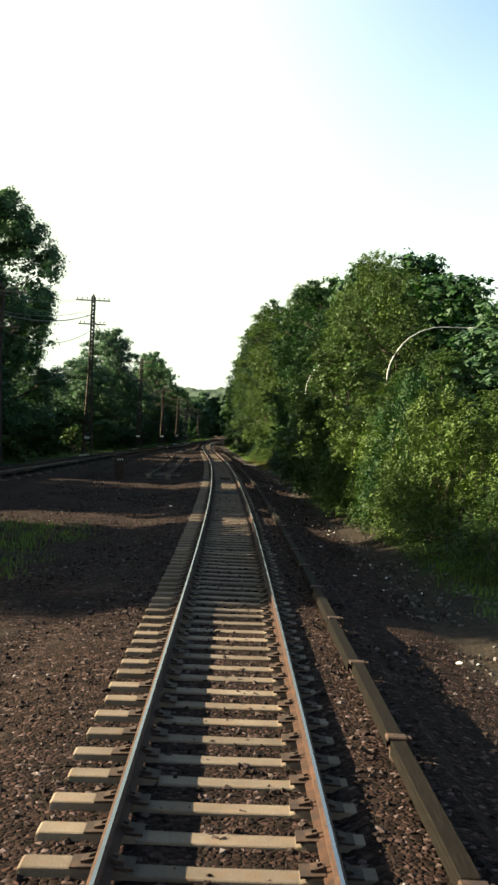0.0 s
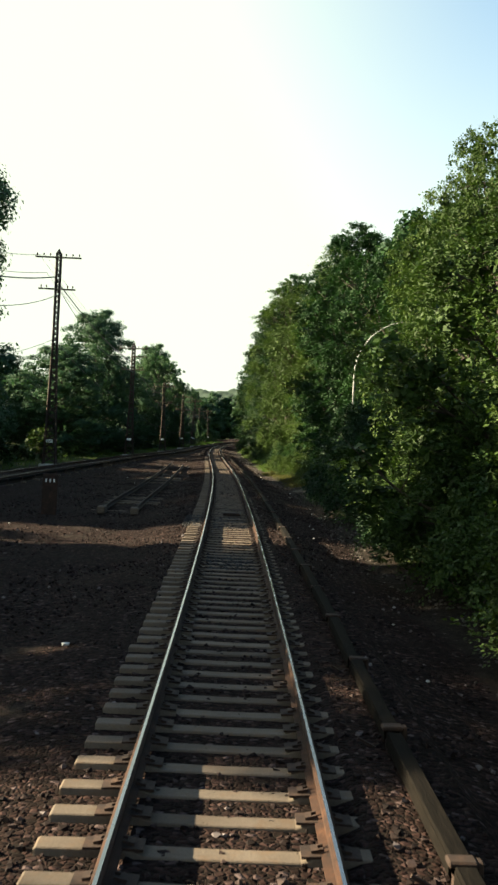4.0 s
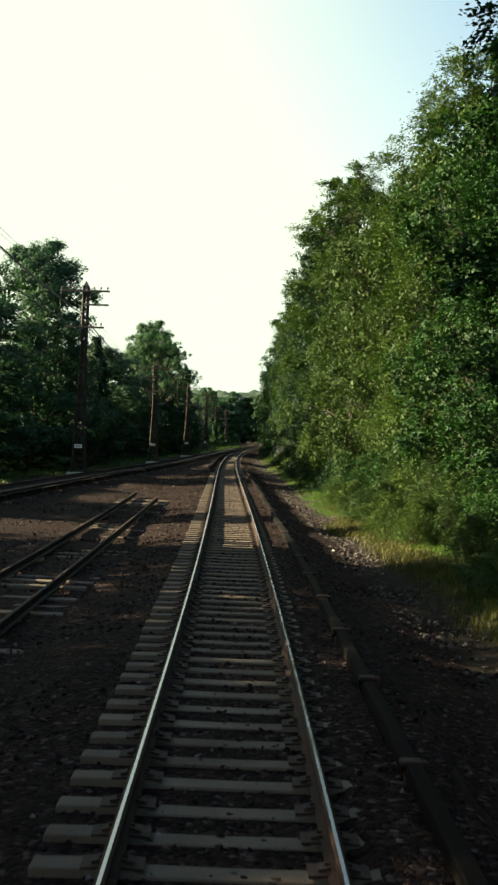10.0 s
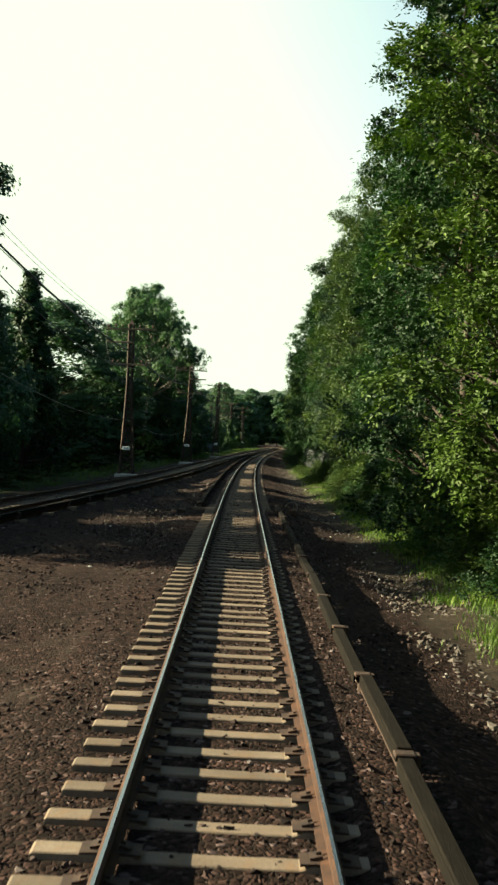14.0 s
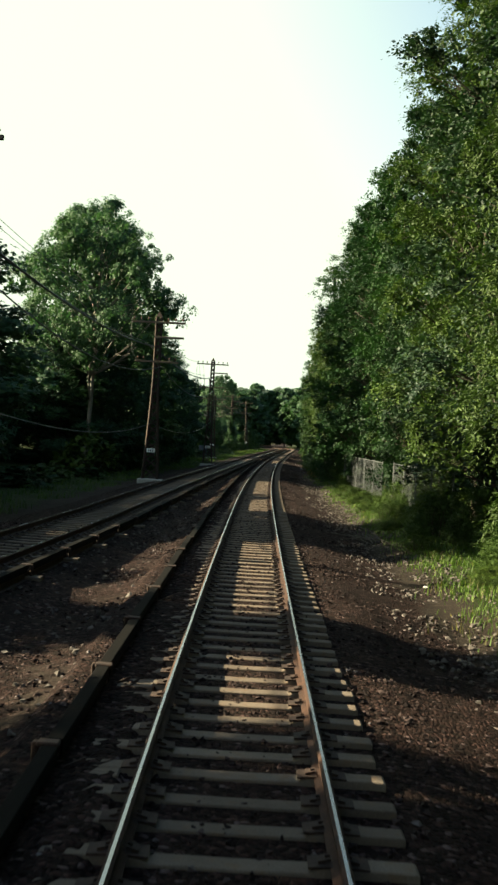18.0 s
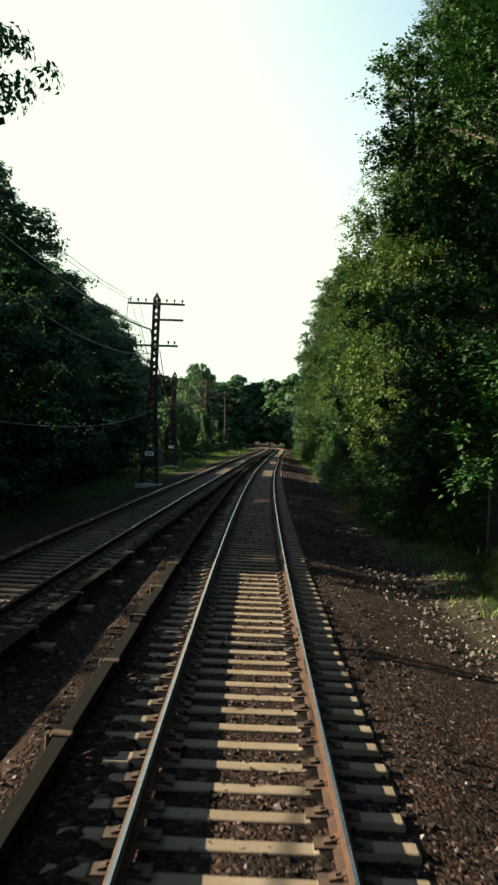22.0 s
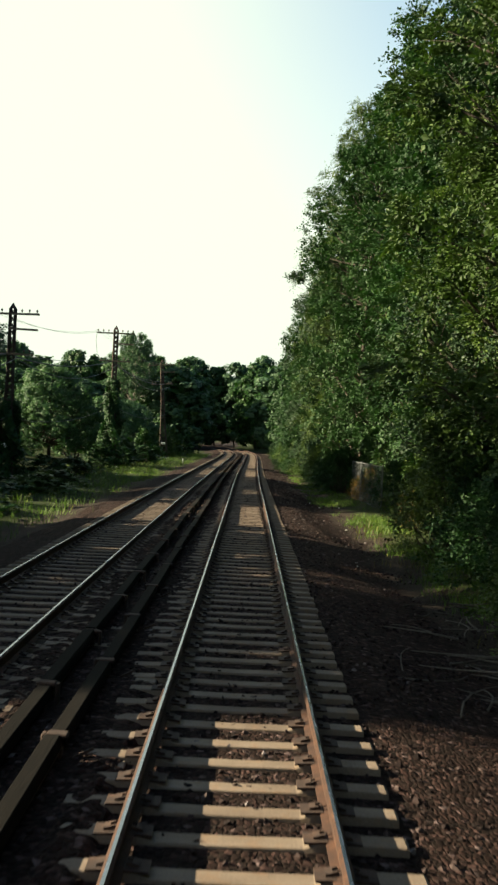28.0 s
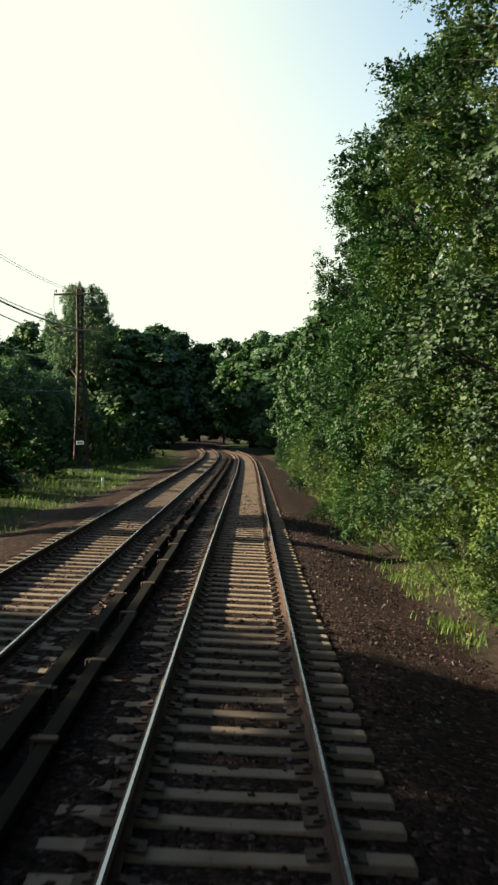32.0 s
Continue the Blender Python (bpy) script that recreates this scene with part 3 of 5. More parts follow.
# ---- third rails ----
def third_rail(fx, side, y0, y1, label, mat=M_BOARD):
    """A power rail on brackets with plank covers, one bracket at every fifth tie."""
    th = new("third_rail")
    tagged(th, label, "third rail", "third rails", "structure")
    off = side * 1.55
    child("power_rail", rail_mesh(fx, off, y0, y1, 2.0, -0.09, [M_CLIP, M_CLIP]), th)
    n = int((y1 - y0) / 3.05)
    board = bmesh.new()
    box(board, (0.14, 2.86, 0.04), (0, 0, 0), (0, 0, 0), 0.008)
    for e in (-0.062, 0.062):
        box(board, (0.022, 2.86, 0.10), (e, 0, -0.06))
    me_board = mesh_of("cover_board", board, mat)
    br = bmesh.new()
    box(br, (0.19, 0.14, 0.045), (0, 0, 0.205), (0, 0, 0), 0.012)
    box(br, (0.045, 0.10, 0.26), (side * 0.115, 0, 0.09), (0, 0, 0), 0.01)
    box(br, (0.10, 0.14, 0.20), (0, 0, 0.0), (0, 0, 0), 0.02)
    box(br, (0.26, 0.03, 0.025), (-side * 0.2, 0.03, 0.03), (0, side * 28, 0))
    me_br = mesh_of("bracket", br, M_CLIP)
    lt = bmesh.new()
    box(lt, (0.95, 0.22, 0.16), (-side * 0.12, 0, -0.085), (0, 0, 0), 0.012)
    me_lt = mesh_of("bracket_tie", lt, M_OLDTIE)
    rs = np.random.RandomState(int(abs(y0)) + 5)
    for i in range(n):
        for me, yy, zz, nm in ((me_board, y0 + 3.05 * i + 1.525, 0.198, "cover_board"), (me_br, y0 + 3.05 * i, 0, "bracket"), (me_lt, y0 + 3.05 * i, 0.0, "bracket_tie")):
            a = heading(fx, yy)
            ob = child(nm, me, th)
            ob.matrix_basis = pose(float(fx(yy)) + off * math.cos(a) + rs.normal(0, 0.012), yy + off * math.sin(a), zz + rs.normal(0, 0.008), rs.normal(0, 0.25), rs.normal(0, 1.0), math.degrees(a) + rs.normal(0, 0.25))
    return th


third_rail(track_x, 1, -8, 168, "third rail under weathered plank covers beside the running track")
third_rail(track_x, -1, 165, 470, "third rail under plank covers darkened for shade between the two tracks", M_BOARD_SHADED)
third_rail(track2_x, 1, 60, 470, "third rail under plank covers darkened for shade along the second track", M_BOARD_SHADED)


# ---- old siding ----
def old_siding():
    fx = spline([(60, -4.6), (73, -5.6), (90, -6.3), (110, -7.2), (135, -8.6), (160, -10.6)])
    s = new("disused_siding")
    tagged(s, "disused siding with two rusty rails ending in the gravel", "railway track", "", "structure")
    for o in (-0.6, 0.6):
        child("rail", rail_mesh(fx, o, 73.0 + o, 134.0 - 3 * o, 2.0, -0.17, [M_CLIP, M_CLIP]), s)
    bm = bmesh.new()
    box(bm, (2.3, 0.24, 0.16), (0, 0, -0.08), (0, 0, 0), 0.015)
    me = mesh_of("wooden_tie", bm, M_OLDTIE)
    rs = np.random.RandomState(9)
    for y in np.arange(73.6, 133, 0.75):
        if rs.rand() < 0.45:
            continue
        ob = child("wooden_tie", me, s)
        ob.matrix_basis = pose(float(fx(y)) + rs.normal(0, 0.06), y, -0.255 + rs.normal(0, 0.025), 0, 0, math.degrees(heading(fx, y)) + rs.normal(0, 2))
    bm = bmesh.new()
    for o in (-0.6, 0.6):
        box(bm, (0.30, 0.55, 0.26), (o, 0, 0), (0, 0, 6 * o), 0.03)
    st = part("end_block", bm, M_OLDTIE, s, "weathered timber block at the rail end")
    st.matrix_basis = pose(-5.6, 72.6, -0.1, 0, 0, 2)
    return s


old_siding()


# ---- lattice poles and wires ----
def lattice_pole(h, arms, base_w=0.95, top_w=0.30, depth=0.32, label=""):
    """A riveted steel pole of four angle legs with laced sides, a pointed cap, wooden arms and insulators."""
    p = new("lattice_pole")
    tagged(p, label or "rusty steel lattice telegraph pole with wooden crossarms", "pole", "lattice poles")

    def half(z):
        return top_w / 2 + (base_w - top_w) / 2 * max(0.0, 1 - z / (0.62 * h)) ** 1.25

    zs = np.linspace(0, h, 25)
    for sx in (-1, 1):
        for sy in (-1, 1):
            P = [(sx * half(z), sy * (depth / 2 + (half(z) - top_w / 2) * 0.35), z) for z in zs]
            child("leg", tubes("leg", [(P, 0.065)], M_POLE, 4), p)
    for sy in (-1, 1):
        segs, z, flip = [], 0.25, 1
        while z < h - 0.2:
            dz = 0.55 * half(z) + 0.32
            y1, y2 = (sy * (depth / 2 + (half(q) - top_w / 2) * 0.35 + 0.03) for q in (z, z + dz))
            for f in (flip, -flip):
                segs.append(((-f * half(z), y1, z), (f * half(min(z + dz, h)), y2, min(z + dz, h))))
            z += dz
        tagged(child("lacing", bars("lacing", segs, 0.028, M_POLE), p), kind="stuff")
    for sx in (-1, 1):
        segs, z, flip = [], 0.25, 1
        while z < h - 0.2:
            dz = 0.6
            hy = depth / 2
            segs.append(((sx * (half(z) + 0.03), -flip * hy, z), (sx * (half(min(z + dz, h)) + 0.03), flip * hy, min(z + dz, h))))
            z, flip = z + dz, -flip
        tagged(child("lacing", bars("lacing", segs, 0.028, M_POLE), p), kind="stuff")
    bm = bmesh.new()
    bmesh.ops.create_cone(bm, cap_ends=True, segments=4, radius1=top_w * 0.85, radius2=0.02, depth=0.34, matrix=pose(0, 0, h + 0.17, 0, 0, 45))
    part("cap", bm, M_POLE, p)
    bm = bmesh.new()
    box(bm, (base_w + 0.5, 1.0, 0.5), (0, 0, -0.1), (0, 0, 0), 0.04)
    part("footing", bm, M_FOOT, p, "rough concrete footing")
    bm = bmesh.new()
    box(bm, (0.50, 0.03, 0.24), (0, -(depth / 2 + 0.22), 1.9), (0, 0, 0), 0.006)
    plate = part("sign_plate", bm, M_WHITE, p, "dirty white plate")
    bm = bmesh.new()
    for k in range(3):
        box(bm, (0.06, 0.008, 0.12), (-0.12 + 0.12 * k, -(depth / 2 + 0.238), 1.9))
    part("marking", bm, M_DARK, plate)
    pin = bmesh.new()
    bmesh.ops.create_cone(pin, cap_ends=True, segments=8, radius1=0.045, radius2=0.055, depth=0.09, matrix=pose(0, 0, 0.13))
    bmesh.ops.create_cone(pin, cap_ends=True, segments=8, radius1=0.075, radius2=0.03, depth=0.10, matrix=pose(0, 0, 0.2))
    bmesh.ops.create_cone(pin, cap_ends=True, segments=6, radius1=0.016, radius2=0.016, depth=0.14, matrix=pose(0, 0, 0.05))
    me_pin = mesh_of("insulator", pin, M_PORC)
    if len(arms) > 2:
        y = -(depth / 2 + 0.16)
        drop = [(-arms[0][1] + 0.05, y, h - 0.1), (-arms[0][1], y, h - 1.1), (-arms[0][1] + 0.15, y, h - 2.2), (-arms[2][1] + 0.1, y, h - 2.7)]
        child("drop_wire", tubes("drop_wire", [(drop, 0.018)], M_DARK, 5), p, "black wire hung between the crossarms")
    for dz, left, right, pins in arms:
        bm = bmesh.new()
        box(bm, (left + right, 0.11, 0.12), ((right - left) / 2, -(depth / 2 + 0.09), h - dz), (0, RND.normal(0, 0.6), 0), 0.01)
        arm = part("crossarm", bm, M_OLDTIE, p, "dark wooden crossarm")
        for x in pins:
            ob = child("insulator", me_pin, arm)
            ob.matrix_basis = pose(x, -(depth / 2 + 0.09), h - dz + 0.05)
    return p


STD_ARMS = [(0.35, 1.65, 1.65, (-1.5, -1.05, -0.6, 0.6, 1.05, 1.5)), (1.25, 0.2, 1.6, ()), (2.75, 1.3, 1.35, (-1.15, -0.8, 0.8, 1.15))]
STD_LEFT = [STD_ARMS[0], (1.25, 1.6, 0.2, ()), STD_ARMS[2]]
TALL_ARMS = [(0.35, 1.75, 1.75, (-1.6, -1.1, -0.6, 0.6, 1.1, 1.6)), (2.75, 1.4, 1.4, (-1.2, -0.8, 0.8, 1.2))]
POLES = [(-17.3, 78.0, 12.1, TALL_ARMS), (-16.6, 113.3, 16.0, TALL_ARMS), (-15.75, 153.2, 12.5, STD_ARMS), (-15.9, 193.8, 10.1, STD_LEFT), (-16.1, 232.0, 9.9, STD_ARMS),
         (-16.9, 277.0, 10.6, STD_ARMS), (-19.9, 314.5, 8.3, STD_ARMS), (-25.4, 361.8, 9.9, STD_ARMS), (-22.9, 389.4, 11.6, STD_ARMS), (-21.7, 429.6, 11.7, STD_ARMS)]
for x, y, h, arms in POLES:
    pl = lattice_pole(h - float(gz(x, y)), arms)
    pl.matrix_basis = pose(x, y, float(gz(x, y)), 0, -3.5 if y > 420 else -1.2 if 190 < y < 200 else 0, math.degrees(heading(track2_x, y)))


def wire(name, a, b, sag, r, label):
    s = np.linspace(0, 1, 19)
    P = np.array(a)[None] * (1 - s[:, None]) + np.array(b)[None] * s[:, None]
    P[:, 2] -= sag * 4 * s * (1 - s)
    ob = new(name, tubes(name, [(P, r)], M_DARK, 5))
    tagged(ob, label, "wire", "overhead wires")


for (x0, y0, h0, _), (x1, y1, h1, _) in zip(POLES, POLES[1:]):
    low0, low1 = (1.8 if y < 300 else 2.75 for y in (y0, y1))
    wire("cable", (x0 - 0.3, y0, h0 - low0), (x1 - 0.3, y1, h1 - low1), 0.6, 0.045, "thick black cable hung between lattice poles")
    wire("cable", (x0 + 0.3, y0, h0 - 3.0), (x1 + 0.3, y1, h1 - 3.0), 1.2, 0.026, "thin black wire hung between lattice poles")
    wire("cable", (x0 - 0.9, y0, h0 - low0 + 0.3), (x1 - 0.9, y1, h1 - low1 + 0.3), 0.5, 0.02, "thin black wire hung between lattice poles")
    wire("cable", (x0 - 1.5, y0, h0 - 0.15), (x1 - 1.5, y1, h1 - 0.15), 0.6, 0.011, "thin black wire hung between lattice poles")
    wire("cable", (x0 - 1.05, y0, h0 - 0.15), (x1 - 1.05, y1, h1 - 0.15), 0.7, 0.011, "thin black wire hung between lattice poles")
    wire("cable", (x0 - 0.1, y0, max(3.0, h0 - 6.5)), (x1 - 0.1, y1, max(3.0, h1 - 6.5)), 0.8, 0.02, "grey cable hung low between lattice poles")


# ---- trees ----
def leaf_mesh(name, C, N, size, mat, rs, droop=0.35, aspect=0.5, single=True, stir=0.42, along=None):
    """Kite-shaped leaves at the places C, facing about N, with a fold along the middle."""
    n = len(C)
    nn = N / (np.linalg.norm(N, axis=1)[:, None] + 1e-9) + rs.normal(0, stir, (n, 3))
    nn /= np.linalg.norm(nn, axis=1)[:, None] + 1e-9
    d = rs.normal(0, 1, (n, 3)) if along is None else along + rs.normal(0, 0.3, (n, 3))
    d[:, 2] -= droop * (1.0 if along is None else 0.3)
    d -= nn * np.sum(d * nn, axis=1)[:, None] * 0.85
    d /= np.linalg.norm(d, axis=1)[:, None] + 1e-9
    side = np.cross(d, nn)
    side /= np.linalg.norm(side, axis=1)[:, None] + 1e-9
    up = np.cross(side, d)
    L = size * rs.uniform(0.65, 1.3, (n, 1))
    W = L * aspect
    base, tip = C - d * L * 0.5, C + d * L * 0.5
    if single:
        V = np.stack([base + side * W * 0.32, tip, base - side * W * 0.68 + d * L * 0.25], 1).reshape(-1, 3)
        F = np.arange(n * 3).reshape(-1, 3)
        return np_mesh(name, V, F, mat, False)
    a = C - d * L * 0.08 + side * W * 0.5 + up * L * 0.08
    b = C - d * L * 0.08 - side * W * 0.5 + up * L * 0.08
    V = np.stack([base, a, tip, b], 1).reshape(-1, 3)
    i = np.arange(n) * 4
    F = np.concatenate([np.stack([i, i + 1, i + 2], -1), np.stack([i, i + 2, i + 3], -1)], 1).reshape(-1, 3)
    return np_mesh(name, V, F, mat, False)


def limb(a, b, r0, r1, rs, bend=0.12, n=6):
    s = np.linspace(0, 1, n)[:, None]
    a, b = np.asarray(a, float), np.asarray(b, float)
    L = np.linalg.norm(b - a)
    P = a * (1 - s) + b * s + np.sin(s * np.pi) * rs.normal(0, bend * L * 0.5, 3) * [1, 1, 0.4]
    return P, np.linspace(r0, r1, n)


def twigs(S, d, n, puff, droop, rs):
    """Nine leaves along both sides of each of n drooping twigs at every place S: their places, facings and directions."""
    big = rs.uniform(0.7, 1.4, len(S))
    t = np.repeat(np.arange(len(S)), n)
    f = d[t] * 0.7 + rs.normal(0, 0.62, (len(t), 3)) + [0, 0, 0.15]
    f /= np.linalg.norm(f, axis=1)[:, None]
    up = d[t] * 0.35 + [0, 0, 0.9] + rs.normal(0, 0.22, (len(t), 3))
    up -= f * np.sum(f * up, axis=1)[:, None]
    up /= np.linalg.norm(up, axis=1)[:, None] + 1e-6
    across = np.cross(f, up)
    L = puff * 2.6 * big[t] * rs.uniform(0.6, 1.25, len(t))
    w = np.repeat(np.arange(len(t)), 9)
    q = np.tile(np.linspace(0.0, 1.0, 9), len(t)) + rs.normal(0, 0.05, len(w))
    sgn = np.tile([1, -1, 1, -1, 1, -1, 1, -1, 0], len(t))
    wide = (0.20 * L[w] * (1.1 - 0.75 * q) * sgn)[:, None]
    P = S[t][w] + f[w] * (L[w] * (q - 0.35))[:, None] + across[w] * wide + rs.normal(0, 0.02, (len(w), 3))
    P[:, 2] -= (0.12 + 0.22 * droop) * L[w] * q ** 2
    return P, up[w] + f[w] * (0.3 * q)[:, None], f[w] * 0.8 + across[w] * sgn[:, None] * 0.9


def tree_kind(seed, h, R, base, leaf, bark, lobes, sprays, per, size, shape="broad", droop=0.35, aspect=0.7, trunk_r=0.22, face=False, core=26, lobe=0.40, puff=0.24, bare=0.0, single=False):
    """Meshes of one kind of tree: a trunk with boughs, and a crown of leafy lobes, each a shell of sprays of small leaves round a dim inside."""
    rs = np.random.RandomState(seed)
    top = np.array([rs.normal(0, 0.3), rs.normal(0, 0.3), h * 0.93])
    T, TR = limb((0, 0, -0.6), top, trunk_r, 0.03, rs, 0.05, 10)
    lines = [(T, TR)]
    cen, rad = [], []
    for k in range(lobes):
        u = ((k + 0.5) / lobes + rs.normal(0, 0.02)) % 1.0
        if shape == "cone":
            prof = (1 - u) ** 0.8 + 0.05
        elif shape == "top":
            prof = np.sin(np.pi * (0.25 + 0.66 * u)) ** 0.6
        elif shape == "tall":
            prof = min(1.0, 0.66 + 2.2 * u) * min(1.0, (1.03 - u) * 4.5) ** 0.6
        else:
            prof = min(1.0, 0.64 + 2.5 * u) * min(1.0, (1.04 - u) * 3.3) ** 0.65
        an = k * 2.39996 + rs.normal(0, 0.35)
        if face:
            an = np.pi + ((an / (2 * np.pi)) % 1.0 - 0.5) * 4.2
        rl = R * lobe * rs.uniform(0.62, 1.25) * (0.55 + 0.45 * prof)
        rr = max(0.0, R * prof * rs.uniform(0.74, 1.02 if face else 1.1) - rl * 0.75) * (1.0 if rs.rand() < 0.8 else 0.55 if face else 0.6)
        z = base + rl * 0.4 + (h - base - rl * 0.9) * u
        cen.append((rr * np.cos(an), rr * np.sin(an), z))
        rad.append(rl)
    cen, rad = np.array(cen), np.array(rad)
    for c, rl in zip(cen, rad):
        z0 = max(0.10 * h, c[2] - np.hypot(c[0], c[1]) * rs.uniform(0.5, 1.0))
        i = np.argmin(np.abs(T[:, 2] - z0))
        P, r = limb(T[i], c, TR[i] * 0.45 + 0.015, 0.02, rs)
        lines.append((P, r))
        for _ in range(3 if bare == 0 else 9):
            d = rs.normal(0, 1, 3) + [0, 0, 0.5]
            lines.append(limb(P[3], c + d / np.linalg.norm(d) * rl * (0.9 if bare == 0 else 1.1), 0.018, 0.006, rs, 0.15, 4))
    trunk = tubes("trunk", lines, bark, 5)
    which = np.repeat(np.arange(lobes), sprays)
    out = np.stack([cen[:, 0], cen[:, 1], 0.35 * (cen[:, 2] - (base + h) * 0.45)], -1)
    out /= np.linalg.norm(out, axis=1)[:, None] + 1e-6
    d = rs.normal(0, 1, (len(which), 3)) + 0.75 * out[which] + [0, 0, 0.35]
    d /= np.linalg.norm(d, axis=1)[:, None]
    far = np.where(rs.rand(len(which)) < 0.13, rs.uniform(1.03, 1.2, len(which)), rs.uniform(0.62, 1.05, len(which)))
    S = cen[which] + d * (rad[which] * far)[:, None] * [1, 1, 0.8]
    keep = rs.rand(len(which)) > bare
    S, d = S[keep], d[keep]
    if face:
        # every spray is a handful of drooping twigs with leaves along both sides
        P, N, along = twigs(S, d, per // 9, puff, droop, rs)
        crown = leaf_mesh("crown", P, N, size * 1.06, leaf, rs, droop, aspect, single, 0.2, along)
    else:
        w = np.repeat(np.arange(len(S)), per)
        big = rs.uniform(0.75, 1.35, len(S))
        g = np.clip(rs.normal(0, 1, (len(w), 3)), -1.45, 1.45) * (puff * big[w])[:, None] * [0.9, 0.9, 0.66]
        P = S[w] + g
        P[:, 2] -= np.minimum(droop * 0.4 * np.sum(g[:, :2] ** 2, axis=1) / puff, puff)
        N = d[w] * 0.6 + g / puff * 0.62 + [0, 0, 0.5]
        crown = leaf_mesh("crown", P, N, size, leaf, rs, droop, aspect, single, 0.26)
    core *= 2 if face else 1
    wc = np.repeat(np.arange(lobes), core)
    dc = rs.normal(0, 1, (len(wc), 3))
    Pc = cen[wc] + np.clip(dc, -1.5, 1.5) * rad[wc][:, None] * (0.23 if face else 0.27)
    if core:
        nt = lobes * core // 2
        zt = rs.uniform(0.15, 0.9, nt)
        Pt = np.stack([np.clip(rs.normal(0, 0.26, nt), -0.3, 0.3) * R, np.clip(rs.normal(0, 0.26, nt), -0.3, 0.3) * R, base + (h - base) * np.minimum(zt, 0.78)], -1)
        Pc = np.vstack([Pc, Pt])
        dc = np.vstack([dc, rs.normal(0, 1, (nt, 3))])
    inner = leaf_mesh("inner_foliage", Pc, dc + [0, 0, 0.3], 0.19 if face else max(0.30, size * 1.5), leaf, rs, 0.2, 0.9, False) if core else None
    return trunk, crown, h, R, inner


KINDS = {
    "maple": tree_kind(11, 22, 4.5, 1.0, M_LEAF[0], M_BARK, 46, 18, 73, 0.115, "broad", 0.35, 0.75, 0.22, True, lobe=0.34, core=44),
    "maple_b": tree_kind(12, 22, 4.4, 0.8, M_LEAF[0], M_BARK, 56, 17, 66, 0.11, "tall", 0.35, 0.72, 0.22, True, lobe=0.28, core=40),
    "locust": tree_kind(13, 22, 4.3, 1.0, M_LEAF[1], M_BARK, 50, 18, 68, 0.125, "tall", 0.9, 0.48, 0.22, True, puff=0.26, lobe=0.32, core=40),
    "ailanthus": tree_kind(14, 22, 4.5, 0.9, M_LEAF[3], M_BARK, 42, 19, 73, 0.15, "broad", 1.3, 0.32, 0.22, True, puff=0.32, lobe=0.35, core=44),
    "oak": tree_kind(15, 22, 4.6, 0.8, M_LEAF[2], M_BARK, 42, 19, 73, 0.12, "broad", 0.35, 0.7, 0.22, True, lobe=0.37, core=44),
    "aspen": tree_kind(24, 22, 4.3, 1.0, M_LEAF[5], M_BARK, 50, 19, 63, 0.11, "tall", 0.6, 0.8, 0.2, True, lobe=0.31, puff=0.23, core=40),
    "young_locust": tree_kind(41, 8, 3.0, 0.4, M_LEAF[1], M_BARK, 34, 17, 52, 0.10, "broad", 0.9, 0.45, 0.1, True, core=40, lobe=0.32, puff=0.17),
    "young_maple": tree_kind(42, 8, 3.0, 0.4, M_LEAF[3], M_BARK, 34, 17, 52, 0.10, "tall", 0.4, 0.7, 0.1, True, core=40, lobe=0.32, puff=0.16),
    "mid_maple": tree_kind(43, 14, 4.3, 0.6, M_LEAF[0], M_BARK, 42, 18, 59, 0.115, "tall", 0.4, 0.72, 0.16, True, core=44, lobe=0.33, puff=0.22),
    "mid_locust": tree_kind(44, 14, 4.3, 0.6, M_LEAF[1], M_BARK, 42, 18, 59, 0.12, "broad", 0.9, 0.5, 0.16, True, core=44, lobe=0.34, puff=0.24),
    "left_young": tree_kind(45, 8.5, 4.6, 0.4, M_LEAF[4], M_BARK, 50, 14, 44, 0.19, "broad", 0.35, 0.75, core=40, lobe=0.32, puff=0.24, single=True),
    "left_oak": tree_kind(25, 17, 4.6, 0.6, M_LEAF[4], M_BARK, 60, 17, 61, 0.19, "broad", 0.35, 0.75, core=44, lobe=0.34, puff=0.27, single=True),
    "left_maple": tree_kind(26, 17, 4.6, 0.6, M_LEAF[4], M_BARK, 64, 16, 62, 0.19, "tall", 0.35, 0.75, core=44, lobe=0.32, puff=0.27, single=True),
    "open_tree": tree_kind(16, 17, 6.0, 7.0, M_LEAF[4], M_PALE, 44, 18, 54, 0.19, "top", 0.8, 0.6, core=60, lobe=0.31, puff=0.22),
    "sparse": tree_kind(17, 17, 3.6, 4.0, M_LEAF[2], M_BARK, 30, 26, 6, 0.22, "tall", core=0, bare=0.55),
    "spruce": tree_kind(18, 17, 3.8, 0.8, M_LEAF[2], M_BARK, 70, 13, 32, 0.28, "cone", 0.8, 0.5, lobe=0.26, single=True),
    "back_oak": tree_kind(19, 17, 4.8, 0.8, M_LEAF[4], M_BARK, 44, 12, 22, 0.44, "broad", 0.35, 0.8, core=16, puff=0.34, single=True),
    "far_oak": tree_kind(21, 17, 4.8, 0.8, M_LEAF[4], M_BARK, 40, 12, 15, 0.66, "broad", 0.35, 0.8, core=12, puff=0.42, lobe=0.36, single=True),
    "far_maple": tree_kind(27, 17, 4.8, 0.8, M_LEAF[0], M_BARK, 44, 12, 14, 0.66, "tall", 0.35, 0.8, core=12, puff=0.42, lobe=0.34, single=True),
    "back_maple": tree_kind(20, 17, 4.8, 0.8, M_LEAF[0], M_BARK, 48, 12, 22, 0.44, "tall", 0.35, 0.8, core=16, puff=0.34, single=True),
}
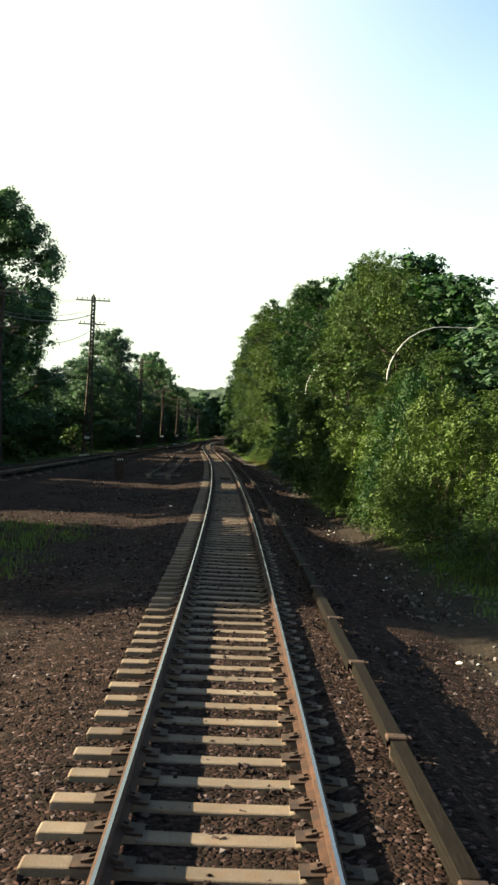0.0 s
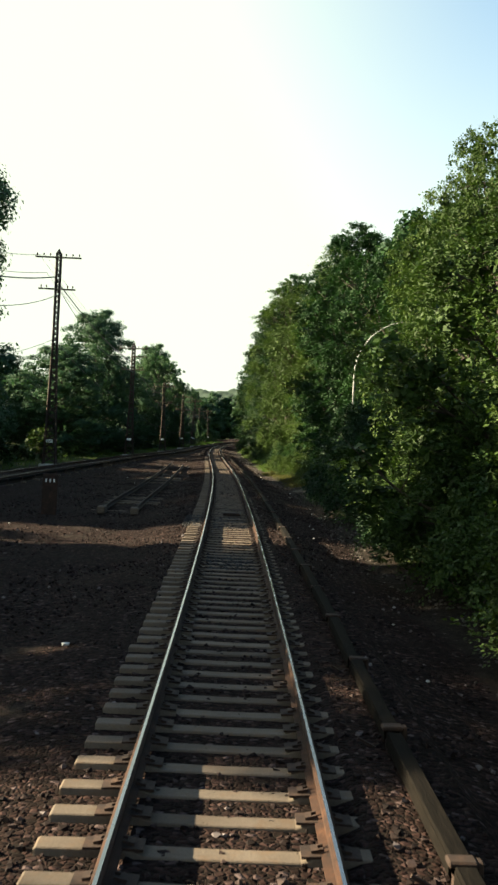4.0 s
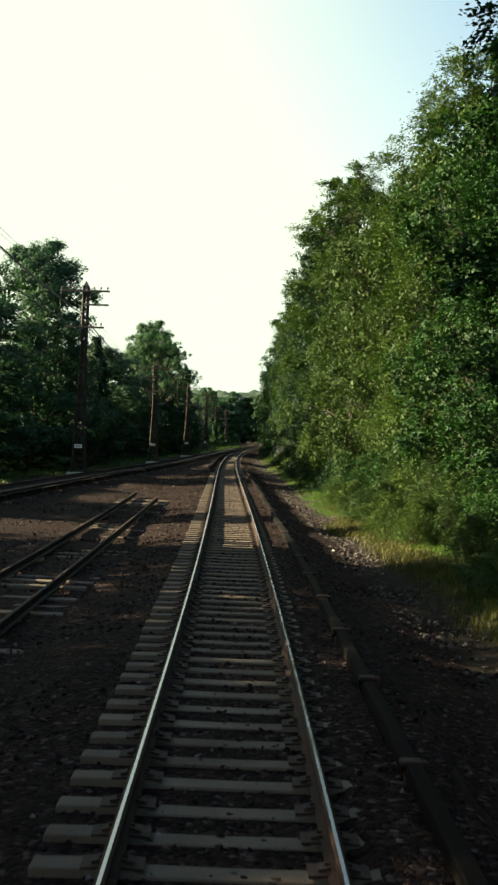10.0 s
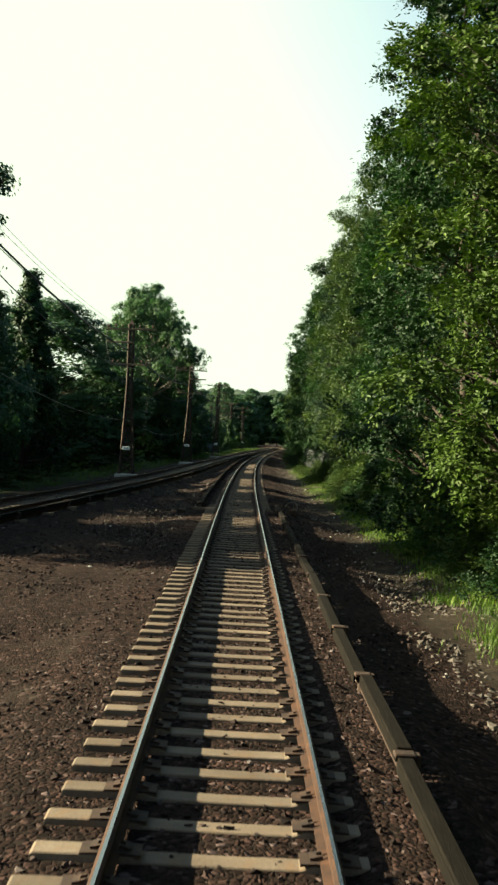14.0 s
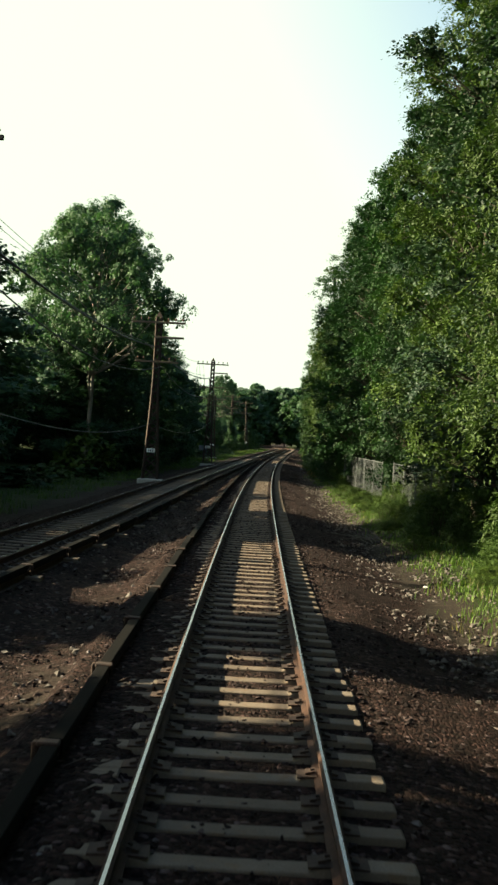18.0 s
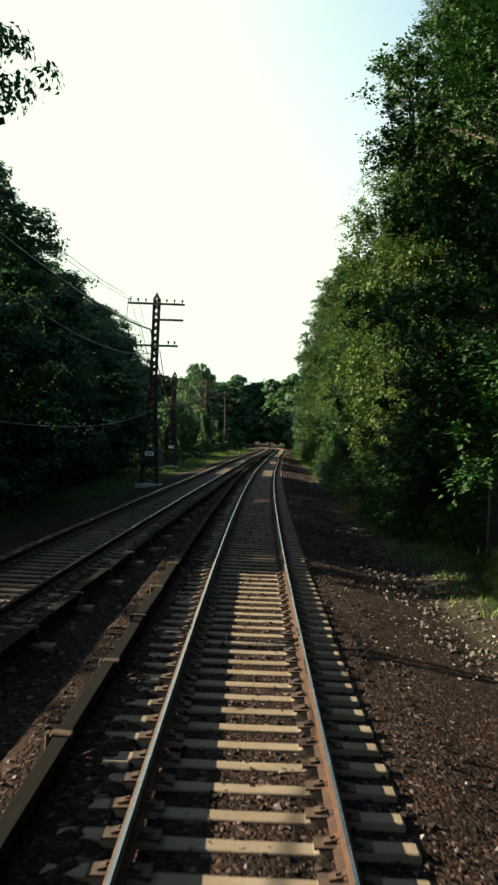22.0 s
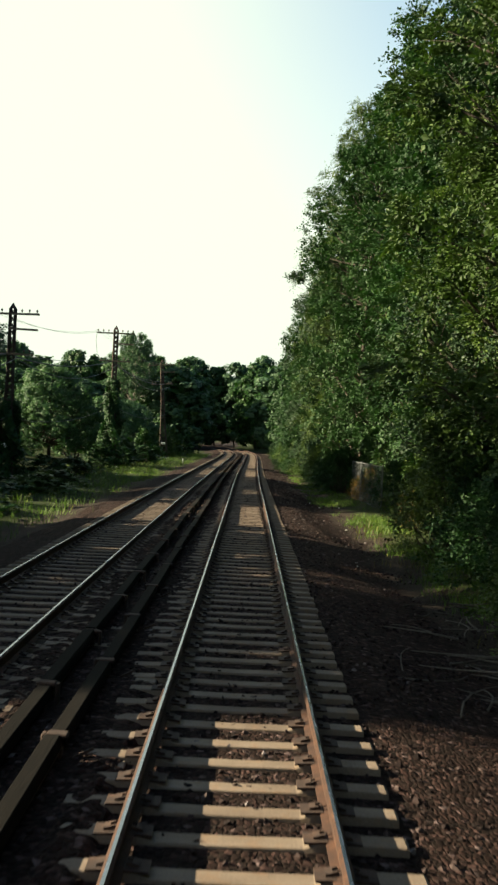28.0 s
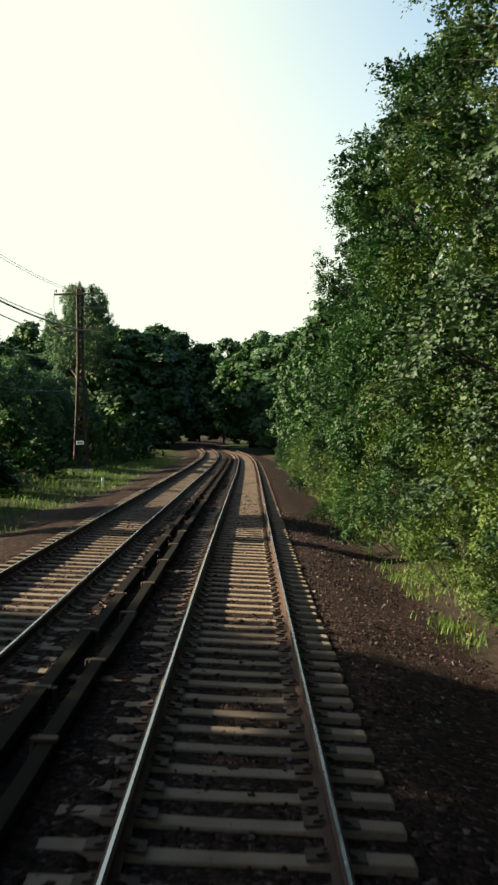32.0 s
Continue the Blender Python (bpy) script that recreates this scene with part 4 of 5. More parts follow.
WALL_KINDS = ("maple", "maple_b", "locust", "ailanthus", "oak", "aspen", "young_locust", "young_maple", "mid_maple", "mid_locust")
LABELS = {
    "maple": ("green maple tree with a dense uneven crown", "maple_tree"), "maple_b": ("tall narrow maple tree with dense dark green leaves", "maple_tree"),
    "locust": ("tall locust tree with light feathery leaves", "locust_tree"), "ailanthus": ("ailanthus tree with long drooping leaves and pale bark", "ailanthus_tree"),
    "young_locust": ("young locust tree with yellow-green feathery leaves", "locust_tree"), "young_maple": ("young bright green maple tree at the edge of the wood", "maple_tree"),
    "mid_maple": ("green maple tree of middling height", "maple_tree"), "mid_locust": ("locust tree of middling height with light leaves", "locust_tree"),
    "left_young": ("low spreading green tree beyond the second track", "young_tree"),
    "aspen": ("tall poplar tree with pale glinting leaves", "poplar_tree"), "far_maple": ("hazy green tree far down the line", "maple_tree"),
    "oak": ("dark green oak tree with a broad crown", "oak_tree"), "open_tree": ("tall tree with a pale bare trunk and spreading crown", "spreading_tree"),
    "sparse": ("thin half-bare tree with sparse leaves", "sparse_tree"), "left_oak": ("dark green oak tree beyond the second track", "oak_tree"), "left_maple": ("green maple tree beyond the second track", "maple_tree"),
    "spruce": ("dark conical evergreen tree", "evergreen_tree"),
    "far_oak": ("hazy green tree far down the line", "oak_tree"), "back_oak": ("dark oak tree deep in the wood", "oak_tree"), "back_maple": ("green maple tree deep in the wood", "maple_tree"),
}


def plant(kind, x, y, h, r=None, label=None, group="trees along the railway"):
    if kind in WALL_KINDS and h < 10:
        kind = "young_locust" if kind in ("locust", "ailanthus") else "young_maple"
    elif kind in WALL_KINDS and h < 17:
        kind = "mid_locust" if kind in ("locust", "ailanthus", "aspen") else "mid_maple"
    elif kind in ("left_oak", "left_maple") and h < 10.5:
        kind = "left_young"
    trunk, crown, h0, r0, inner = KINDS[kind]
    lab, nm = LABELS[kind]
    t = new(nm)
    tagged(t, label or lab, "tree", group)
    child("trunk", trunk, t)
    child("crown", crown, t)
    if inner:
        child("inner_foliage", inner, t)
    s, sr = h / h0, (r / r0 if r else h / h0)
    t.matrix_basis = pose(x, y, float(gz(x, y)), 0, 0, RND.uniform(-28, 28) if kind in WALL_KINDS else RND.uniform(0, 360)) @ Matrix.Diagonal((sr, sr, s, 1))
    return t


WALL = ["maple", "aspen", "maple_b", "oak", "ailanthus", "maple_b", "locust", "maple"]
RIGHT = [(38, 8.2, 5, 2.6), (44, 7.2, 5.8, 2.8), (50, 6.6, 6.2, 2.8), (57, 5.6, 7.6, 3.5), (63, 6.8, 8, 3.4), (69, 9.6, 12.5, 3.6), (77, 10.6, 14, 4.2), (85, 11.8, 15.2, 3.9), (93, 9.6, 15.6, 4.4), (102.5, 7.7, 16.4, 4.3),
         (109.5, 9.8, 17.2, 4.2), (116, 10.5, 17.4, 4.3), (124, 10.6, 18.2, 4.4), (132, 10.6, 19.2, 4.4), (140, 7.9, 18.5, 4.3), (148, 7.7, 20, 4.4), (156, 7.2, 20.5, 4.4), (164, 8.6, 21.5, 4.4), (172, 9.6, 22, 4.4), (180, 9.8, 22.5, 4.4),
         (188, 9.8, 22.8, 4.4), (196, 9.4, 23, 4.4), (204, 9.0, 23.5, 4.4), (212, 8.6, 23.5, 4.4), (220, 8.8, 23, 4.4), (228, 8.8, 22.5, 4.4), (236, 8.6, 22, 4.4), (244, 8.6, 21.5, 4.4), (252, 8.3, 22, 4.4), (260, 8.3, 21.5, 4.4),
         (264, 7.8, 19.5, 4.2), (268, 7.7, 18.5, 4), (272, 7.9, 18, 4.2), (276, 10.4, 16, 4.2), (284, 8.4, 11.5, 3.9), (292, 8.4, 13.5, 4), (300, 8.5, 15.5, 4.1), (308, 8.6, 17.5, 4.3), (316, 8.5, 19.5, 4.3), (324, 7.3, 21.5, 4.4),
         (332, 8.2, 22.5, 4.3), (340, 8.4, 24, 4.3), (348, 8.9, 25, 4.2), (356, 8.7, 25, 4.3), (364, 7.2, 25, 4.4), (372, 7, 24.5, 4.4), (380, 7, 22.5, 4.3), (388, 7.2, 20, 4.3), (396, 7.3, 18.5, 4.2), (404, 7.4, 18.5, 4.2),
         (412, 7.4, 18.5, 4.2), (420, 7.6, 18, 4.2), (430, 8.0, 14, 4.2), (441, 8.2, 14, 4.2), (452, 8.3, 14, 4.2), (463, 8.2, 14, 4.2), (474, 8.2, 14.5, 4.2), (486, 8.2, 15, 4.3), (498, 8.2, 15.5, 4.3)]
for i, (y, off, h, r) in enumerate(RIGHT):
    if 190 < y < 250 or 318 < y < 376:
        plant(WALL[(i * 3 + 1) % 8], float(track_x(y + 4)) + off + 2.0, y + 4, h * RND.uniform(0.86, 1.0), r)
    plant(("locust", "ailanthus", "maple")[i % 3] if y < 66 else WALL[(i * 5 + 3) % 8] if y < 425 else "back_maple",
          float(track_x(y)) + off + RND.uniform(-0.5, 0.7), y, h * (0.90, 1.08, 0.86, 1.0)[i % 4] * RND.uniform(0.96, 1.04), r * RND.uniform(0.98, 1.14))
for i, y in enumerate(np.arange(66, 500, 10.5)):
    h = float(np.interp(y, [66, 80, 96, 120, 140, 160, 246, 272, 282, 300, 312, 350, 380, 420, 500], [11, 14.5, 17.5, 20.5, 22, 24, 23, 21, 12, 12.5, 19, 25, 19, 16, 15])) + RND.uniform(-1.2, 0.6)
    plant(["back_oak", "back_maple"][i % 2], float(track_x(y)) + 15.5 + RND.uniform(-1, 1), y, h, 4.8)
plant("locust", float(track_x(72)) + 8.8, 72, 14.5, 3.0)
for k, y, off, h in (("maple", 262, 9.2, 20.5), ("oak", 266, 9.2, 19.5), ("maple_b", 270, 9.2, 19), ("oak", 274, 9.2, 17.5)):
    plant(k, float(track_x(y)) + off, y, h, 4.0)
for i, y in enumerate(range(200, 262, 7)):
    plant(["left_maple", "left_oak"][i % 2], -34 + RND.uniform(-0.8, 0.8), y, RND.uniform(7.6, 8.4) * (0.8 if y < 242 else 1.0), 5.0)
for i, y in enumerate((186, 195, 204, 213, 222, 231, 240, 250, 260)):
    plant(["left_oak", "left_maple"][i % 2], -42 + RND.uniform(-1, 1), y, RND.uniform(11.6, 12.8) * 0.88, 7.2)

# Trees beyond the second track; the unseen ones are added to shade the line.
LEFT = [("left_oak", -25, 29, 14, 5.4), ("left_maple", -27.5, 33.2, 13.8, 5.2), ("left_oak", -24.5, 37.0, 14, 5.0), ("left_oak", -28.5, 88, 17, 5.2), ("left_maple", -28.5, 94, 17, 5.4), ("left_maple", -25, 50, 13.6, 5.2), ("left_oak", -24, 56.8, 15.6, 5.2), ("left_oak", -28.5, 53.5, 15.5, 5.0), ("left_maple", -29, 74.5, 18, 5.4), ("left_oak", -29, 60.3, 16.0, 3.6), ("left_oak", -25, 72.5, 19, 5.4),
        ("left_maple", -25, 77.5, 19, 4.8), ("left_oak", -31, 78.5, 21, 5.0), ("left_oak", -25.5, 89.5, 17, 5.6), ("left_maple", -24.5, 98, 17, 5.4), ("left_oak", -25.5, 107.5, 25.5, 7.0), ("left_oak", -25, 122.2, 11.0, 2.3), ("left_maple", -28, 128, 8, 4.5),
        ("left_oak", -24, 153.5, 12.5, 6.0), ("left_oak", -22.6, 167.6, 18.2, 5.7), ("left_maple", -23, 176, 10.4, 5.0), ("spruce", -20.8, 185, 12.4, 3.0), ("left_oak", -24.5, 205, 13, 7.4),
        ("left_oak", -26, 221, 7.0, 4.5), ("open_tree", -22.4, 242, 18.2, 6.0), ("left_oak", -25.6, 246, 11, 5.6), ("left_oak", -24.2, 250, 21, 5.4), ("left_oak", -22.0, 255, 13.2, 5.2), ("left_maple", -21.3, 262.5, 9.4, 4.2),
        ("left_oak", -24.5, 271, 13.6, 5.0), ("left_maple", -28, 277.5, 14.0, 5.4), ("left_oak", -25, 283.5, 12.5, 6.2), ("left_maple", -23.8, 288.5, 9.5, 5.0), ("left_oak", -24.3, 293.6, 8.8, 3.6), ("left_oak", -29.5, 315.8, 15.2, 5.2),
        ("left_maple", -29.5, 321, 15.4, 5.2), ("left_oak", -30, 329, 15.2, 5.2), ("left_maple", -33.5, 350.5, 14.2, 5.8), ("left_oak", -33.5, 360.5, 14.2, 5.8), ("left_maple", -34.5, 367, 13.0, 4.8), ("left_oak", -33.5, 371.5, 13.2, 5.6),
        ("left_maple", -29.5, 396, 8.5, 4.4), ("left_oak", -30, 433, 7, 4.2), ("left_maple", -30, 443, 7.5, 4.4), ("left_oak", -30, 454, 7, 4.2), ("left_maple", -30.5, 466, 7.5, 4.5)]
for k, x, y, h, r in LEFT:
    plant(k, x, y, h, r)
for i, y in enumerate(np.arange(22, 330, 13)):
    x = -36 + RND.uniform(-2, 2)
    plant(["back_oak", "back_maple"][i % 2], x, y, 0.39 * (float(track_x(y)) - x) * RND.uniform(0.75, 0.95) - 0.8, 6)
# The wood that closes the view.
plant("open_tree", -35.5, 512, 22.5, 5.5)
plant("left_oak", -32.5, 520, 16, 5)
plant("open_tree", -36, 610, 23.5, 8)
plant("sparse", -21.5, 662, 27, 5)
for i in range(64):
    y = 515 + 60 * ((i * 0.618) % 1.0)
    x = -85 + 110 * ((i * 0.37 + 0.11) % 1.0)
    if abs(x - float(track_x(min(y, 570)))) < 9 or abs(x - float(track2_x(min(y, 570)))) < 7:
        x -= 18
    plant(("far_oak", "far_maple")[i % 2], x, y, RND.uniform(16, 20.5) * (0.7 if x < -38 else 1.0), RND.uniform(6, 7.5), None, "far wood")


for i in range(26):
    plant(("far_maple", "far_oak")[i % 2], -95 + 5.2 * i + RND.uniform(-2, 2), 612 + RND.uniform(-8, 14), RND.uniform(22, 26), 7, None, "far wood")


# ---- shrubs ----
def shrub_kind(seed, h, R, leaf, lobes, sprays, per, size, droop, aspect):
    rs = np.random.RandomState(seed)
    cen, rad, lines = [], [], []
    for k in range(lobes):
        u, an = (k + 0.5) / lobes, k * 2.39996 + rs.normal(0, 0.4)
        rl = R * rs.uniform(0.26, 0.46) * (1 - 0.35 * u)
        rr = max(0.0, R * (1 - 0.75 * u ** 1.6) * rs.uniform(0.7, 1.15) - rl * 0.6)
        cen.append((rr * np.cos(an), rr * np.sin(an), rl * 0.5 + (h - rl * 1.2) * u))
        rad.append(rl)
    cen, rad = np.array(cen), np.array(rad)
    for c in cen:
        lines.append(limb((c[0] * 0.15, c[1] * 0.15, -0.3), c, 0.03, 0.008, rs, 0.15, 5))
    w = np.repeat(np.arange(lobes), sprays)
    d = rs.normal(0, 1, (len(w), 3)) + [0, 0, 0.45]
    d[:, :2] += 0.5 * cen[w][:, :2] / (np.linalg.norm(cen[w][:, :2], axis=1)[:, None] + 0.1)
    d /= np.linalg.norm(d, axis=1)[:, None]
    far = np.where(rs.rand(len(w)) < 0.15, rs.uniform(1.05, 1.5, len(w)), rs.uniform(0.5, 1.06, len(w)))
    S = cen[w] + d * (rad[w] * far)[:, None]
    P, N, along = twigs(S, d, per, 0.15, droop, rs)
    P[:, 2] = np.abs(P[:, 2])
    return tubes("branchwork", lines, M_BARK, 5), leaf_mesh("leaves", P, N, size, leaf, rs, droop, aspect, False, 0.22, along), h, R


SHRUBS = [shrub_kind(31, 4.0, 2.0, M_LEAF[3], 26, 34, 2, 0.088, 0.2, 0.7), shrub_kind(32, 4.0, 2.0, M_LEAF[0], 26, 34, 2, 0.09, 0.5, 0.72),
          shrub_kind(33, 4.0, 2.0, M_LEAF[1], 26, 34, 2, 0.105, 1.0, 0.36), shrub_kind(34, 4.0, 2.0, M_LEAF[2], 26, 34, 2, 0.09, 0.3, 0.7),
          shrub_kind(35, 3.0, 1.9, M_LEAF[3], 18, 20, 1, 0.2, 0.2, 0.8), shrub_kind(36, 3.0, 1.9, M_LEAF[0], 18, 20, 1, 0.2, 0.4, 0.8), shrub_kind(37, 2.0, 1.0, M_WITHERED, 12, 22, 1, 0.10, 0.7, 0.3)]
SH_LAB = ["bright green leafy shrub at the edge of the wood", "dense green shrub at the edge of the wood", "shrub with long narrow drooping leaves", "dark green shrub in the shade", "leafy green shrub beyond the second track", "dense green shrub beyond the second track", "withered orange-brown bush at the ballast edge"]


def shrub(k, x, y, h, r):
    stems, leaves, h0, r0 = SHRUBS[k]
    low = h < 1.3 and k < 3
    s = new("weed_clump" if low else "shrub")
    tagged(s, "clump of leafy green weeds on the bare verge" if low else SH_LAB[k], "weed" if low else "shrub", "weeds along the railway" if low else "shrubs along the railway")
    child("branchwork", stems, s)
    child("leaves", leaves, s)
    s.matrix_basis = pose(x, y, float(gz(x, y)) - 0.05, 0, 0, RND.uniform(0, 360)) @ Matrix.Diagonal((r / r0, r / r0, h / h0, 1))


y, i = 31.0, 0
while y < 475:
    edge = float(np.interp(y, [27, 50, 63, 70, 85, 105, 118, 135, 155, 175, 190, 240, 255, 300, 320, 345, 400, 470], [6.3, 5.7, 5.5, 6.4, 7.8, 8.3, 8.0, 7.4, 6.4, 7.6, 8.2, 7.2, 5.6, 5.4, 5.6, 5.6, 4.8, 4.8]))
    edge += 2.6 if 334 < y < 361 or 202 < y < 218 or 220 < y < 244 else 0.0
    h = float(np.interp(y, [27, 40, 80, 200, 250, 300, 470], [3.2, 4.4, 3.4, 2.4, 3.2, 3.6, 3.4])) * RND.uniform(0.7, 1.25)
    shrub(int(RND.choice([0, 1, 2, 3], p=[0.3, 0.3, 0.25, 0.15])), float(track_x(y)) + edge + RND.uniform(-0.3, 0.7), y, h, RND.uniform(1.5, 2.1))
    y += RND.uniform(2.6, 4.2)
    i += 1
# kind 3: darker leaf colour standing in for shade on these bushes
for k, o, yy, hh, r in ((3, 5.8, 61, 3.6, 1.7), (3, 5.9, 64.5, 3.8, 1.8), (3, 6.0, 67, 3.6, 1.8), (3, 6.4, 73, 3.8, 1.8), (3, 6.6, 69, 3.8, 1.8), (3, 6.2, 71.5, 3.4, 1.7), (3, 6.6, 62, 4.4, 2.0), (1, 6.2, 57, 4.4, 2.0), (0, 6.4, 47, 4.6, 2.2), (1, 7.0, 42, 4.4, 2.2), (2, 5.8, 40, 2.6, 1.8), (2, 5.7, 44, 3.2, 1.8), (0, 5.2, 49, 3.6, 1.9), (0, 5.2, 54, 4.0, 1.9), (2, 5.4, 58, 4.4, 1.9), (3, 5.6, 76, 4.4, 2.2), (3, 5.7, 79, 4.7, 2.3), (3, 5.8, 82, 4.8, 2.4), (3, 6.0, 85.3, 4.6, 2.4), (1, 7.6, 78, 5.6, 2.6), (3, 7.8, 83, 5.8, 2.6), (1, 6.2, 74, 4.6, 2.4), (1, 6.5, 80.5, 5.0, 2.5), (0, 6.7, 86, 5.0, 2.5), (3, 8.8, 78, 4.4, 2.1)):
    shrub(k, float(track_x(yy)) + o, yy, hh, r)
for yy, o, hh, rr in ((259.5, 4.1, 1.2, 0.8), (253.5, 6.4, 1.2, 0.8), (352.5, 6.3, 1.9, 0.7), (336.5, 5.9, 1.7, 0.6), (354.5, 5.9, 1.3, 0.6)):
    shrub(6, float(track_x(yy)) + o, yy, hh, rr)
for _ in range(46):
    y = RND.uniform(101, 142)
    shrub(int(RND.choice([0, 0, 2])), float(track_x(y)) + RND.uniform(5.2, 8.0), y, RND.uniform(0.6, 1.7), RND.uniform(0.7, 1.3))
for _ in range(36):
    y = RND.uniform(168, 244)
    shrub(int(RND.choice([0, 2])), float(track_x(y)) + RND.uniform(5.0, 6.2), y, RND.uniform(0.4, 1.0), RND.uniform(0.5, 0.9))
for _ in range(44):
    y = RND.uniform(166, 216)
    shrub(int(RND.choice([0, 0, 2])), float(track_x(y)) + RND.uniform(6.2, 8.2), y, RND.uniform(0.8, 2.0), RND.uniform(0.8, 1.5))
for y in np.arange(20, 470, 6.5):
    x = float(track2_x(y)) - (6.0 if y < 300 else 6.5) - RND.uniform(0, 3)
    shrub(int(RND.choice([4, 5])), x, y + RND.uniform(-2, 2), RND.uniform(0.6, 1.5) if 145 < y < 240 else RND.uniform(1.4, 3.0) if y < 300 else RND.uniform(0.6, 1.5) if y < 378 else RND.uniform(1.8, 4.0), RND.uniform(1.6, 2.4))
# Undergrowth added mostly out of view to stop low sun under the crowns.
for y in (25, 29, 33, 37, 40, 47, 51, 55, 59, 70, 74, 78, 87, 91, 95, 99, 103, 107, 111, 269, 273, 277, 281):
    shrub(int(RND.choice([4, 5])), -26.5 + RND.uniform(-0.8, 0.8), y, RND.uniform(4.2, 5.4), RND.uniform(2.6, 3.2))
for y in np.arange(318, 500, 8):
    shrub(int(RND.choice([4, 5])), -28.5 - RND.uniform(0, 8), y, RND.uniform(3, 5) if y < 378 else RND.uniform(4, 6), RND.uniform(2.5, 3.4))


for i in range(34):  # undergrowth that closes the far wood
    y = 512 + RND.uniform(0, 40)
    x = -70 + 2.6 * i
    if abs(x - float(track_x(y))) > 6 and abs(x - float(track2_x(y))) > 5:
        shrub(4 + i % 2, x, y, RND.uniform(4.5, 7.0), RND.uniform(3.0, 4.2))


# ---- creeper on a pole ----
def creeper(x, y, h):
    rs = np.random.RandomState(61)
    n = 5200
    z = h * rs.uniform(0, 1, n) ** 0.85
    an = rs.uniform(0, 2 * np.pi, n)
    rr = (0.55 + 0.75 * (1 - z / h)) * (0.75 + 0.4 * np.sin(3 * an + z * 1.7)) * np.sqrt(rs.uniform(0.35, 1.0, n))
    P = np.stack([rr * np.cos(an), rr * np.sin(an), z], -1)
    N = np.stack([np.cos(an), np.sin(an), 0.6 + 0 * an], -1)
    t = new("creeper")
    tagged(t, "green creeper that has grown up a lattice pole", "creeper", "creepers")
    child("leaves", leaf_mesh("leaves", P, N, 0.24, M_LEAF[0], rs, 0.6, 0.8), t)
    lines = [([(0.4 * math.cos(a), 0.4 * math.sin(a), -0.2), (0.35 * math.cos(a + 0.5), 0.35 * math.sin(a + 0.5), h * 0.5), (0.25 * math.cos(a + 1), 0.25 * math.sin(a + 1), h * 0.95)], [0.04, 0.03, 0.012]) for a in (0.3, 2.2, 4.1)]
    child("vine", tubes("vine", lines, M_BARK, 5), t)
    t.matrix_basis = pose(x, y, float(gz(x, y)))


creeper(-22.9, 389.4, 7.6)
creeper(-25.4, 361.8, 4.5)


# ---- grass ----
def grass(name, spots, mat, h, label):
    """One sheet of bent blades at the given places."""
    rs = np.random.RandomState(len(spots))
    P = np.asarray(spots, float)
    n = len(P)
    an = rs.uniform(0, 2 * np.pi, n)
    w = rs.uniform(0.006, 0.015, n)[:, None]
    hh = h * rs.uniform(0.45, 1.3, n)[:, None]
    d = np.stack([np.cos(an), np.sin(an), 0 * an], -1)
    s = np.stack([-np.sin(an), np.cos(an), 0 * an], -1)
    up = np.array([[0, 0, 1.0]])
    V = np.stack([P - s * w, P + s * w, P + up * hh * 0.6 + d * hh * 0.15 + s * w * 0.7, P + up * hh * 0.6 + d * hh * 0.15 - s * w * 0.7, P + up * hh + d * hh * 0.45], 1).reshape(-1, 3)
    i = np.arange(n) * 5
    F = np.concatenate([np.stack([i, i + 1, i + 2], -1), np.stack([i, i + 2, i + 3], -1), np.stack([i + 3, i + 2, i + 4], -1)], 1).reshape(-1, 3)
    ob = new(name, np_mesh(name, V, F, mat))
    return tagged(ob, label, "grass", "", "stuff")


def grass_spots(n, y0, y1, lo, hi, fx, clump=0.5, seed=1, patchy=False):
    rs = np.random.RandomState(seed)
    k = max(1, n // 24)
    cy = rs.uniform(y0, y1, k)
    cxo = lo + (hi - lo) * rs.uniform(0, 1, k)
    if patchy:
        keep = np.sin(1.15 * cy + seed) + np.sin(2.3 * cxo + 0.6 * cy) + np.sin(0.43 * cy) > -0.3
        cy, cxo = cy[keep], cxo[keep]
    w = np.repeat(np.arange(len(cy)), 24)
    yy = cy[w] + rs.normal(0, clump, len(w))
    xx = fx(yy) + cxo[w] + rs.normal(0, clump * 0.6, len(w))
    return np.stack([xx, yy, gz(xx, yy) - 0.02], -1)


grass("grass", np.vstack([grass_spots(5200, 20, 42, 5.0, 7.5, track_x, 0.4, 1), grass_spots(24000, 101, 128, 4.9, 7.6, track_x, 0.4, 2, True), grass_spots(26000, 126, 146, 4.3, 7.4, track_x, 0.4, 22, True), grass_spots(14000, 138, 180, 4.6, 6.4, track_x, 0.4, 3),
                          grass_spots(18000, 180, 250, 4.4, 7.6, track_x, 0.5, 4), grass_spots(9000, 160, 216, 5.2, 8.4, track_x, 0.6, 14), grass_spots(22000, 250, 345, 4.2, 5.8, track_x, 0.35, 5, True), grass_spots(30000, 345, 470, 3.6, 5.4, track_x, 0.4, 6, True), grass_spots(1600, 28, 40, 6.5, 9.5, track2_x, 0.4, 9)]),
      M_GRASS, 0.18, "green grass and weeds beside the track")
grass("grass", np.vstack([grass_spots(9000, 60, 260, -7.5, -3.8, track2_x, 0.5, 7), grass_spots(26000, 260, 470, -9.5, -3.2, track2_x, 0.6, 8)]),
      M_GRASS, 0.32, "tall grass and weeds beyond the second track")
